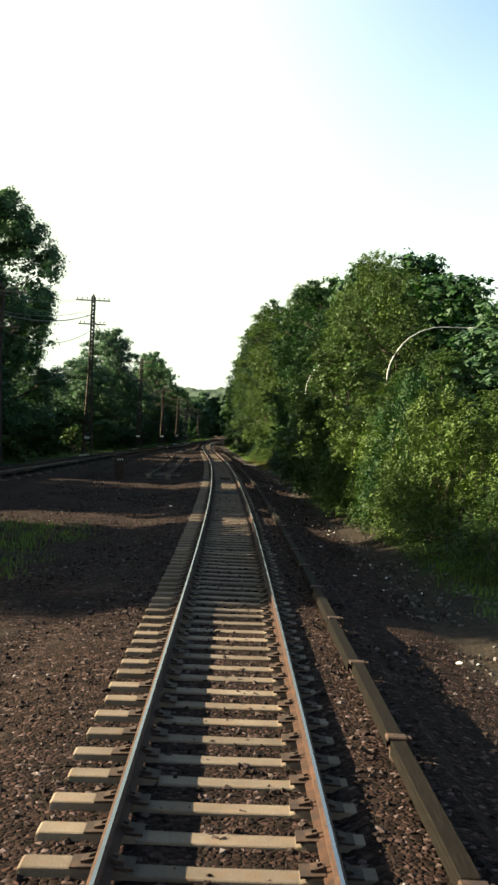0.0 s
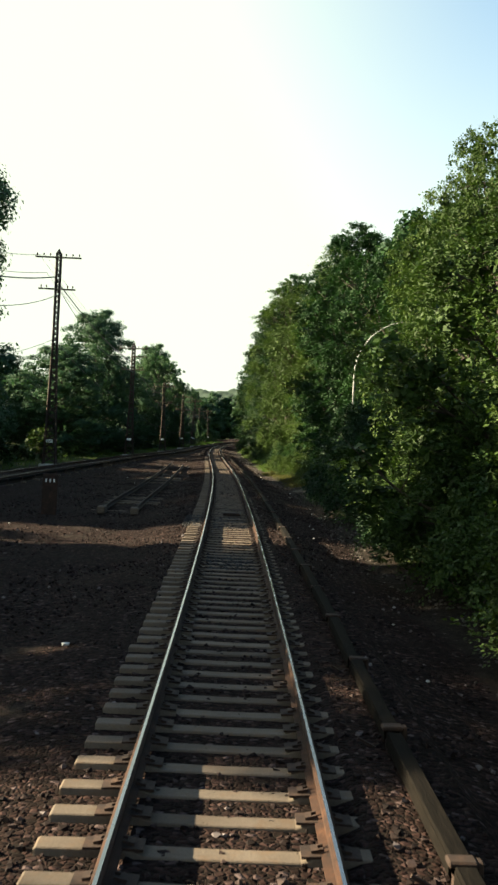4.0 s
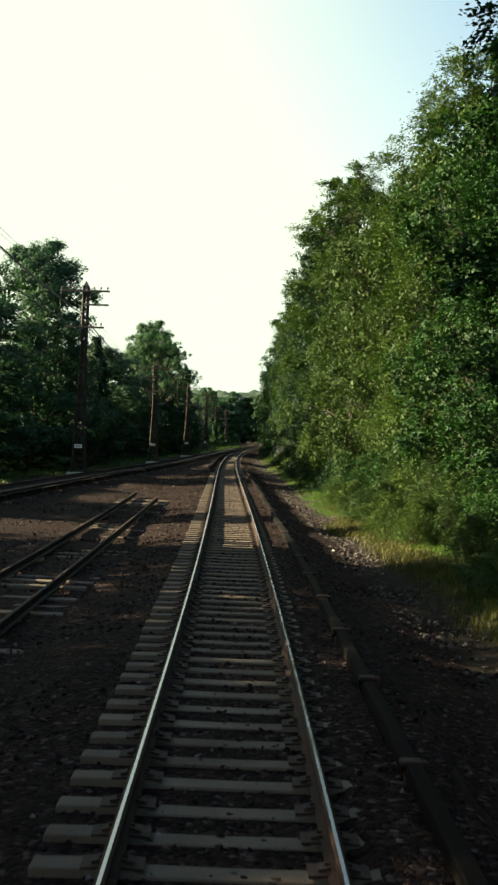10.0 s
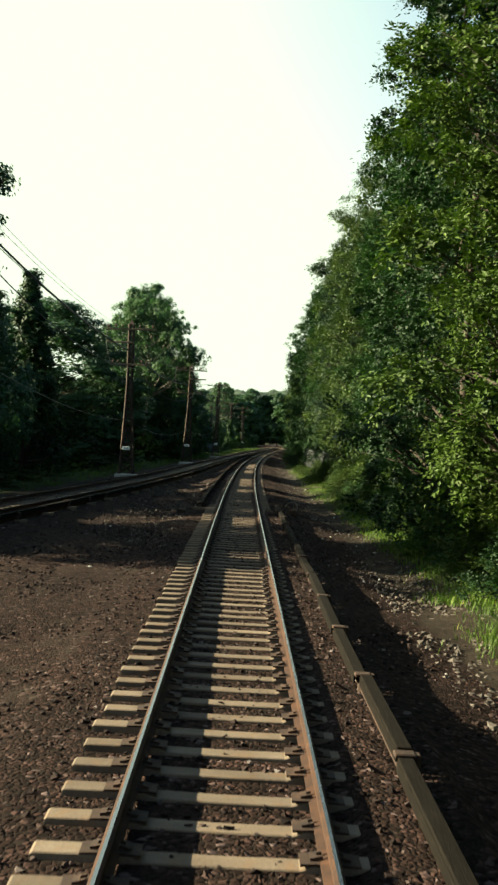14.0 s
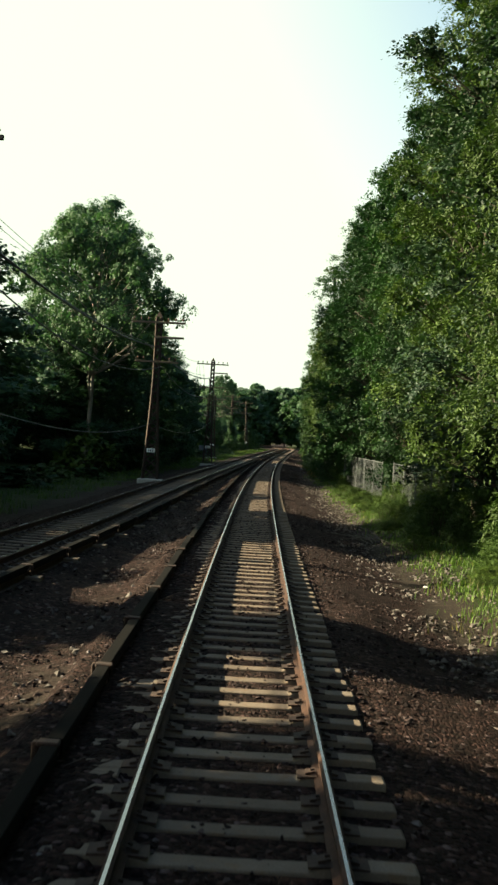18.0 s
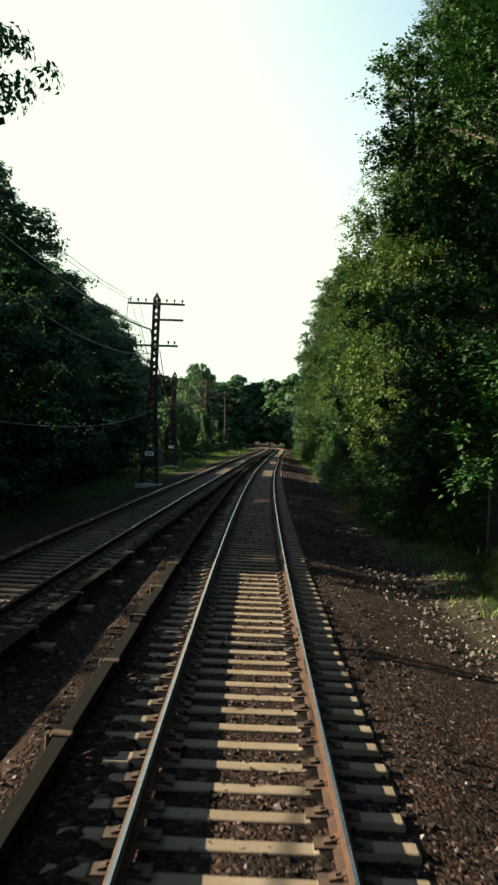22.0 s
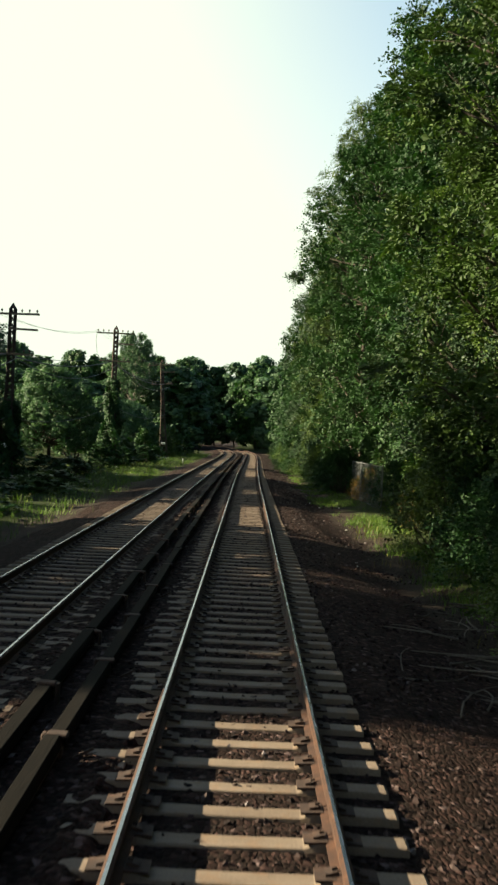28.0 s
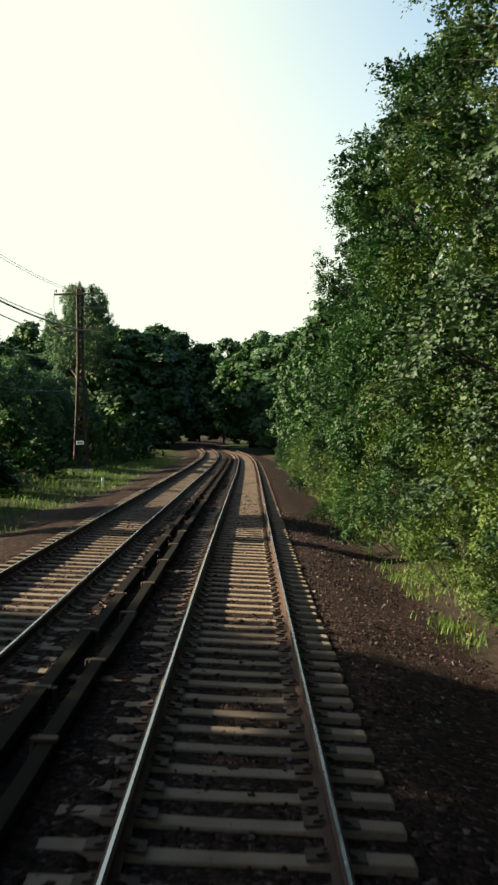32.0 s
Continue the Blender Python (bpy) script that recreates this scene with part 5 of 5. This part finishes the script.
grass("dry_grass", np.vstack([grass_spots(7000, 101, 127, 4.3, 5.6, track_x, 0.35, 11), grass_spots(2200, 120, 124, 3.7, 4.8, track_x, 0.25, 15), grass_spots(1600, 130, 133, 4.6, 5.6, track_x, 0.25, 16), grass_spots(900, 258, 266, 5.0, 6.2, track_x, 0.3, 12), grass_spots(1200, 120, 345, 4.2, 5.4, track_x, 0.6, 13)]),
      M_DRY, 0.24, "dry yellow grass at the ballast edge")


# ---- street lamps behind the wood's edge ----
def street_lamp(x, y, h, reach, turn):
    l = new("street_lamp")
    tagged(l, "pale metal street lamp with a curved arm among the trees", "street lamp", "street lamps")
    z0 = float(gz(x, y))
    r = reach * 0.72
    P = [(0, 0, 0), (0, 0, (h - r) * 0.5), (0, 0, h - r)] + [(r - r * math.cos(a), 0, h - r + r * math.sin(a)) for a in np.linspace(0.15, 1.5, 10)] + [(reach, 0, h + 0.02)]
    child("mast", tubes("mast", [(P, np.linspace(0.055, 0.03, len(P)))], M_ALU, 10), l)
    bm = bmesh.new()
    bmesh.ops.create_uvsphere(bm, u_segments=12, v_segments=8, radius=0.5, matrix=pose(reach + 0.3, 0, h - 0.01) @ Matrix.Diagonal((0.62, 0.26, 0.18, 1)))
    part("lamp_head", bm, M_ALU, l)
    bm = bmesh.new()
    bmesh.ops.create_cone(bm, cap_ends=True, segments=12, radius1=0.2, radius2=0.13, depth=0.4, matrix=pose(0, 0, 0.2))
    part("base", bm, M_ALU, l)
    l.matrix_basis = pose(x, y, z0, 0, 0, turn)


street_lamp(7.45, 65.0, 9.3 - float(gz(7.5, 65)), 4.4, 4)
street_lamp(4.15, 88.5, 9.2 - float(gz(4.15, 88.5)), 4.0, 4)


# ---- chain-link fences ----
def chain_fence(points, h, label):
    f = new("chain_link_fence")
    tagged(f, label, "fence", "fences")
    pts = [np.array((x, y, float(gz(x, y)))) for x, y in points]
    for p in pts:
        child("post", tubes("post", [([p + [0, 0, -0.3], p + [0, 0, h * 0.5], p + [0, 0, h + 0.06]], 0.034)], M_GALV, 8), f)
    for a, b in zip(pts, pts[1:]):
        child("top_rail", tubes("top_rail", [([a + [0, 0, h], (a + b) / 2 + [0, 0, h - 0.02], b + [0, 0, h]], 0.022)], M_GALV, 6), f)
        L = np.linalg.norm((b - a)[:2])
        step, segs = 0.10, []
        for k in range(-int(h / step), int(L / step)):
            for s in (0, 1):
                u0, u1 = max(0.0, k * step), min(L, k * step + h)
                if u1 <= u0:
                    continue
                z0, z1 = u0 - k * step, u1 - k * step
                q0, q1 = a + (b - a) * u0 / L, a + (b - a) * u1 / L
                if s:
                    z0, z1 = h - z0, h - z1
                segs.append((q0 + [0, 0, z0], q1 + [0, 0, z1]))
        m = tubes("wire_mesh", [((p, q), 0.0028) for p, q in segs], M_GALV, 3)
        child("wire_mesh", m, f, "rusting grey diamond wire")
    return f


chain_fence([(-1.55, 204.6), (-1.95, 207.6), (-2.2, 210.6), (-2.4, 213.6), (-2.6, 216.6)], 2.25, "grey chain-link fence overgrown by weeds")
chain_fence([(-2.75, 221.5), (-2.95, 225.5), (-3.2, 229.5), (-3.45, 234), (-3.7, 238.5), (-3.9, 243)], 2.2, "grey chain-link fence overgrown by weeds")
chain_fence([(-4.7, 347), (-4.85, 350.5), (-4.95, 354), (-5.05, 357.5)], 2.0, "rusty chain-link fence half hidden by creepers")


# ---- brick building behind the wood ----
def brick_building():
    b = new("brick_building")
    tagged(b, "tall red brick building with pale trim behind the trees", "building")
    x0, x1, y0, y1, h = 0.0, 15.0, 0.0, 22.0, 28.0
    z0 = float(gz(8, 330)) - 1
    b.matrix_basis = pose(2.1, 322, 0, 0, 0, -13)
    for sz, at in (((x1 - x0, 0.4, h - z0), ((x0 + x1) / 2, y0, (h + z0) / 2)), ((x1 - x0, 0.4, h - z0), ((x0 + x1) / 2, y1, (h + z0) / 2)),
                   ((0.4, y1 - y0 - 0.4, h - z0), (x0 + 0.2, (y0 + y1) / 2, (h + z0) / 2)), ((0.4, y1 - y0 - 0.4, h - z0), (x1 - 0.2, (y0 + y1) / 2, (h + z0) / 2))):
        bm = bmesh.new()
        box(bm, sz, at)
        part("wall", bm, M_BRICK, b)
    bm = bmesh.new()
    v = [bm.verts.new(p) for p in ((x0 - 0.3, y0 - 0.4, h), (x1 + 0.3, y0 - 0.4, h), ((x0 + x1) / 2, y0 - 0.4, h + 7), (x0 - 0.3, y1 + 0.4, h), (x1 + 0.3, y1 + 0.4, h), ((x0 + x1) / 2, y1 + 0.4, h + 7))]
    for q in ((0, 1, 2), (5, 4, 3), (0, 2, 5, 3), (1, 4, 5, 2), (0, 3, 4, 1)):
        bm.faces.new([v[k] for k in q])
    part("roof", bm, M_BRICK, b)
    for zz in (z0 + 5, z0 + 9, z0 + 13, z0 + 17):
        for yy in np.arange(y0 + 3, y1 - 2, 4.2):
            bm = bmesh.new()
            box(bm, (0.12, 1.3, 1.9), (x0 - 0.02, yy, zz))
            w = part("window", bm, M_GLASS, b)
            bm = bmesh.new()
            box(bm, (0.2, 1.6, 0.16), (x0 - 0.05, yy, zz - 1.02))
            part("sill", bm, M_TRIM, w)
        for xx in np.arange(x0 + 2, x1 - 1, 3.6):
            bm = bmesh.new()
            box(bm, (1.3, 0.12, 1.9), (xx, y0 - 0.18, zz))
            w = part("window", bm, M_GLASS, b)
            bm = bmesh.new()
            box(bm, (1.6, 0.2, 0.16), (xx, y0 - 0.22, zz - 1.02))
            part("sill", bm, M_TRIM, w)


brick_building()


# ---- distant hills ----
def hills():
    rs = np.random.RandomState(21)
    xs = np.linspace(-700, 500, 330)
    ys = np.linspace(900, 1500, 44)
    X, Y = np.meshgrid(xs, ys)
    ridge = 58 * np.exp(-((Y - 1350) / 380) ** 2) * (0.95 + 0.12 * np.sin(X * 0.006 + 1.0) + 0.06 * np.sin(X * 0.017))
    Z = ridge + np.array([noise.noise(Vector((a * 0.03, b * 0.03, 0))) + 0.8 * noise.noise(Vector((a * 0.11, b * 0.11, 5))) for a, b in zip(X.ravel(), Y.ravel())]).reshape(X.shape) * 6 - 1.5
    r, c = X.shape
    i, j = np.meshgrid(np.arange(r - 1), np.arange(c - 1), indexing='ij')
    a = i * c + j
    F = np.stack([a, a + 1, a + c + 1, a + c], -1).reshape(-1, 4)
    m = Mat("distant_woods", 0.95, 0, 0.1).geo()
    n = m.noise(0.09, 8, 0.75)
    m.color(m.ramp(n, (0.3, (0.018, 0.028, 0.020)), (0.7, (0.048, 0.066, 0.046)))).bump(n, 1.5, 0.6)
    ob = new("backdrop", np_mesh("backdrop", np.stack([X, Y, Z], -1), F, m.m, True))
    tagged(ob, "low wooded hills far away", "hills", "", "structure")


hills()


# ---- small things beside the track ----
def litter(x, y, s):
    bm = bmesh.new()
    bmesh.ops.create_icosphere(bm, subdivisions=1, radius=0.5)
    rs = np.random.RandomState(int(abs(x * 37 + y * 11)))
    for v in bm.verts:
        v.co *= rs.uniform(0.55, 1.2)
        v.co.z *= 0.45
    me = mesh_of("litter", bm, M_TRASH)
    ob = new("litter", me)
    tagged(ob, "crumpled dirty white litter on the gravel", "litter", "litter")
    ob.matrix_basis = pose(x, y, float(gz(x, y)) + 0.03, 0, 0, rs.uniform(0, 360)) @ Matrix.Diagonal((s, s * 0.7, s, 1))


rs = np.random.RandomState(44)
for y in np.concatenate([rs.uniform(12, 60, 26), rs.uniform(60, 170, 34), rs.uniform(170, 380, 40)]):
    litter(float(track_x(y)) + rs.uniform(2.6, 4.8), y, rs.uniform(0.05, 0.15))
for y in rs.uniform(14, 250, 26):
    litter(float(track_x(y)) - rs.uniform(2.2, 7.0), y, rs.uniform(0.06, 0.16))


def branch_pile(x, y, n, r, label):
    rs = np.random.RandomState(int(y))
    b = new("fallen_branches")
    tagged(b, label, "branches", "fallen branches")
    for _ in range(n):
        a, L = rs.uniform(0, np.pi), rs.uniform(0.5, 1.9)
        c = np.array((rs.normal(0, r), rs.normal(0, r * 1.6), rs.uniform(0.02, 0.28)))
        d = np.array((np.cos(a), np.sin(a), rs.normal(0, 0.12))) * L / 2
        P, R = limb(c - d, c + d, rs.uniform(0.010, 0.024), 0.005, rs, 0.12, 5)
        child("branch", tubes("branch", [(P, R)], M_STICK, 5), b)
    b.matrix_basis = pose(x, y, float(gz(x, y)))


branch_pile(-6.9, 313, 30, 0.9, "heap of dry grey fallen branches on dark soil")
branch_pile(-6.4, 318, 22, 0.8, "heap of dry grey fallen branches on dark soil")
branch_pile(-3.0, 172, 16, 0.6, "dry fallen branches in the grass")
branch_pile(4.6, 74, 14, 0.7, "dry fallen branches beside the gravel")
branch_pile(-4.5, 204, 10, 0.35, "reddish broken stump and sticks beside the track")


def signal_cabinet(x, y):
    c = new("signal_cabinet")
    tagged(c, "grey-blue metal signal cabinet beside the second track", "cabinet")
    bm = bmesh.new()
    box(bm, (1.0, 0.7, 1.5), (0, 0, 0.9), (0, 0, 0), 0.02)
    part("body", bm, M_BLUE, c)
    bm = bmesh.new()
    box(bm, (1.14, 0.84, 0.09), (0, 0, 1.7), (0, 0, 0), 0.02)
    part("roof", bm, M_BLUE, c)
    bm = bmesh.new()
    box(bm, (0.86, 0.03, 1.3), (0, -0.362, 0.9), (0, 0, 0), 0.008)
    d = part("door", bm, M_BLUE, c)
    bm = bmesh.new()
    box(bm, (0.03, 0.05, 0.16), (0.34, -0.4, 0.95))
    part("handle", bm, M_GALV, d)
    bm = bmesh.new()
    box(bm, (1.1, 0.8, 0.4), (0, 0, 0.0))
    part("plinth", bm, M_FOOT, c)
    c.matrix_basis = pose(x, y, float(gz(x, y)))


signal_cabinet(-20.6, 309)


def marker_post(x, y, h):
    c = new("marker_post")
    tagged(c, "short white marker post beside the track", "post", "marker posts")
    bm = bmesh.new()
    box(bm, (0.12, 0.08, h), (0, 0, h / 2), (0, 0, 0), 0.01)
    part("shaft", bm, M_WHITE, c)
    bm = bmesh.new()
    bmesh.ops.create_cone(bm, cap_ends=True, segments=4, radius1=0.09, radius2=0.01, depth=0.08, matrix=pose(0, 0, h + 0.04, 0, 0, 45))
    part("cap", bm, M_DARK, c)
    c.matrix_basis = pose(x, y, float(gz(x, y)))


marker_post(-18.3, 415, 0.5)


def feeder(x, y, side):
    """A cable that loops out of the ground to the end of a third rail."""
    c = new("feeder_cable")
    tagged(c, "looped power cable at the end of a third rail", "cable", "feeder cables")
    P = [(side * 0.55, -0.5, -0.2), (side * 0.5, -0.4, 0.35), (side * 0.35, -0.2, 0.55), (side * 0.1, 0.1, 0.42), (0, 0.4, 0.2)]
    child("cable", tubes("cable", [(P, 0.022)], M_DARK, 8), c)
    child("cable", tubes("cable", [([(p[0] + side * 0.16, p[1] + 0.12, p[2] * 0.8) for p in P], 0.022)], M_DARK, 8), c)
    bm = bmesh.new()
    box(bm, (0.3, 0.35, 0.25), (side * 0.5, -0.45, 0.0), (0, 0, 0), 0.03)
    part("junction_box", bm, M_CLIP, c)
    c.matrix_basis = pose(x, y, float(gz(x, y)))


def mile_board(x, y):
    c = new("mile_board")
    tagged(c, "dark brown upright board with small white figures beside the gravel", "sign")
    bm = bmesh.new()
    box(bm, (0.55, 0.12, 1.5), (0, 0, 0.7), (0, 0, 0), 0.03)
    panel = part("panel", bm, M_CLIP, c)
    for k in range(3):
        bm = bmesh.new()
        box(bm, (0.05, 0.012, 0.12), (-0.14 + 0.14 * k, -0.066, 1.2), (0, 0, 0), 0.002)
        part("figure", bm, M_WHITE, panel)
    c.matrix_basis = pose(x, y, float(gz(x, y)), 0, 0, 6)


mile_board(-7.9, 71.3)
feeder(-7.95, 163.2, -1)
feeder(-4.75, 165.0, 1)


# ---- ballast stones ----
def stones(name, n, fx, lo, hi, y0, y1, size, seed, skip=True, mat=M_STONE, label="loose brown and grey ballast stones", lift=0.0):
    rs = np.random.RandomState(seed)
    y = rs.uniform(y0, y1, n)
    o = rs.uniform(lo, hi, n)
    if skip:
        keep = np.abs(np.abs(o) - 0.7525) > 0.09
        y, o = y[keep], o[keep]
    x = fx(y) + o
    n = len(y)
    z = gz(x, y)
    base = np.array([(1, 0, 0), (-1, 0, 0), (0, 1, 0), (0, -1, 0), (0, 0, 1), (0, 0, -1)], float)
    tri = np.array([(0, 2, 4), (2, 1, 4), (1, 3, 4), (3, 0, 4), (2, 0, 5), (1, 2, 5), (3, 1, 5), (0, 3, 5)])
    q = rs.normal(0, 1, (n, 4))
    q /= np.linalg.norm(q, axis=1)[:, None]
    w, a, b, c = q.T
    Rm = np.stack([1 - 2 * (b * b + c * c), 2 * (a * b - c * w), 2 * (a * c + b * w), 2 * (a * b + c * w), 1 - 2 * (a * a + c * c), 2 * (b * c - a * w),
                   2 * (a * c - b * w), 2 * (b * c + a * w), 1 - 2 * (a * a + b * b)], -1).reshape(n, 3, 3)
    pts = base[None] * rs.uniform(0.6, 1.25, (n, 6, 1)) * rs.uniform(0.7, 1.3, (n, 1, 3))
    pts = np.einsum('nij,nkj->nki', Rm, pts) * (size * rs.uniform(0.6, 1.5, n))[:, None, None]
    pts[:, :, 2] *= 0.75
    V = pts + np.stack([x, y, z + size * 0.25 + lift * rs.uniform(0.3, 1.0, n)], -1)[:, None]
    F = (tri[None] + (np.arange(n) * 6)[:, None, None]).reshape(-1, 3)
    ob = new(name, np_mesh(name, V.reshape(-1, 3), F, mat))
    tagged(ob, label, "gravel", "", "stuff")


stones("ballast_stones", 30000, track_x, -1.3, 1.3, 7, 410, 0.032, 51)
stones("ballast_stones", 32000, track_x, 1.3, 4.2, 7, 400, 0.032, 52)
stones("ballast_stones", 30000, track_x, -4.2, -1.3, 7, 400, 0.032, 53)
stones("ballast_stones", 8000, track_x, -9, -4.2, 7, 200, 0.04, 54)
stones("rubble", 3600, track_x, 3.3, 5.2, 10, 300, 0.05, 55, True, M_RUBBLE, "pale broken stones and rubble at the ballast edge")
stones("rubble", 2600, track_x, 2.7, 5.8, 165, 262, 0.05, 62, True, M_RUBBLE, "pale broken stones and rubble on the bare verge")
stones("rubble", 1700, track_x, 3.0, 5.4, 101, 150, 0.05, 63, True, M_RUBBLE, "pale broken stones and rubble beside the grass")
stones("rubble", 1500, track_x, -4.6, -2.0, 150, 300, 0.05, 56, True, M_RUBBLE, "pale broken stones and rubble between the tracks")

stones("ballast_heap", 800, track_x, -0.66, 0.66, 66.5, 71.0, 0.034, 57, True, M_GREY, "grey ballast heaped between the ties", -0.01)
stones("ballast_heap", 560, track_x, -0.66, 0.66, 56.6, 59.4, 0.034, 58, True, M_GREY, "grey ballast heaped between the ties", 0.0)
stones("ballast_heap", 330, track_x, -1.5, -0.86, 66.5, 71.0, 0.036, 59, True, M_GREY, "grey ballast heaped over the tie ends", 0.05)


def track_box(x, y):
    c = new("track_box")
    tagged(c, "flat dark grey metal box between the rails", "box")
    bm = bmesh.new()
    box(bm, (0.62, 0.42, 0.09), (0, 0, 0.045), (0, 0, 0), 0.012)
    part("body", bm, M_CLIP, c)
    bm = bmesh.new()
    box(bm, (0.56, 0.36, 0.014), (0, 0, 0.097), (0, 0, 0), 0.004)
    part("cover", bm, M_POLE, c)
    child("conduit", tubes("conduit", [([(0.2, 0.1, 0.05), (0.32, 0.35, 0.08), (0.3, 0.62, 0.05), (0.25, 0.8, -0.02)], 0.022)], M_DARK, 8), c)
    c.matrix_basis = pose(x, y, 0.0, 0, 0, 2)


track_box(float(track_x(71.4)) + 0.08, 71.4)



def ballast_bank(fx, lo, hi, y0, y1, seed, label):
    """Ballast lying over the tie ends, with the higher ones poking through."""
    rs = np.random.RandomState(seed)
    o = np.linspace(lo, hi, 9)
    y = np.arange(y0, y1, 0.11)
    slow = np.interp(y, np.arange(y0, y1 + 4, 3.7), rs.uniform(-0.024, 0.012, len(np.arange(y0, y1 + 4, 3.7))))
    Z = slow[:, None] + rs.normal(0, 0.011, (len(y), 9))
    Z += np.array([-0.06, -0.02, 0.0, 0.006, 0.008, 0.004, -0.004, -0.03, -0.13])[None, :]
    X = np.array([float(fx(v)) for v in y])[:, None] + o[None, :] + rs.normal(0, 0.012, Z.shape)
    V = np.stack([X, np.repeat(y[:, None], 9, 1) + rs.normal(0, 0.02, Z.shape), Z], -1).reshape(-1, 3)
    n = np.arange(len(y) - 1)[:, None] * 9 + np.arange(8)[None, :]
    F = np.stack([n, n + 1, n + 10, n + 9], -1).reshape(-1, 4)
    me = bpy.data.meshes.new("ballast_bank")
    me.from_pydata(V.tolist(), [], F.tolist())
    me.materials.append(M_GROUND)
    tagged(new("ballast_bank", me), label, "ballast", kind="stuff")


ballast_bank(track_x, 0.87, 1.5, -8, 164, 81, "dark brown ballast lying over the tie ends")
ballast_bank(track_x, -1.5, -0.87, 166, 430, 82, "dark dirty ballast lying over the tie ends")
ballast_bank(track2_x, 0.87, 1.5, 166, 430, 83, "dark dirty ballast lying over the tie ends")

# ---- ties, one by one ----
def lay_ties(track, places, first, last, label):
    rest = []
    for p in places:
        if first <= p[1] < last:
            ob = child("tie", ME_TIE, track)
            ob.matrix_basis = Matrix.Translation(p[:3]) @ Matrix.Rotation(p[3], 4, 'Z')
        else:
            rest.append(p)
    far = child("ties", spread("ties", ME_TIE, rest, M_TIE), track, label)
    tagged(far, kind="stuff")


lay_ties(track_a, ties_a, 8, 190, "tan concrete ties")
lay_ties(track_b, ties_b, 200, 380, "grey concrete ties")
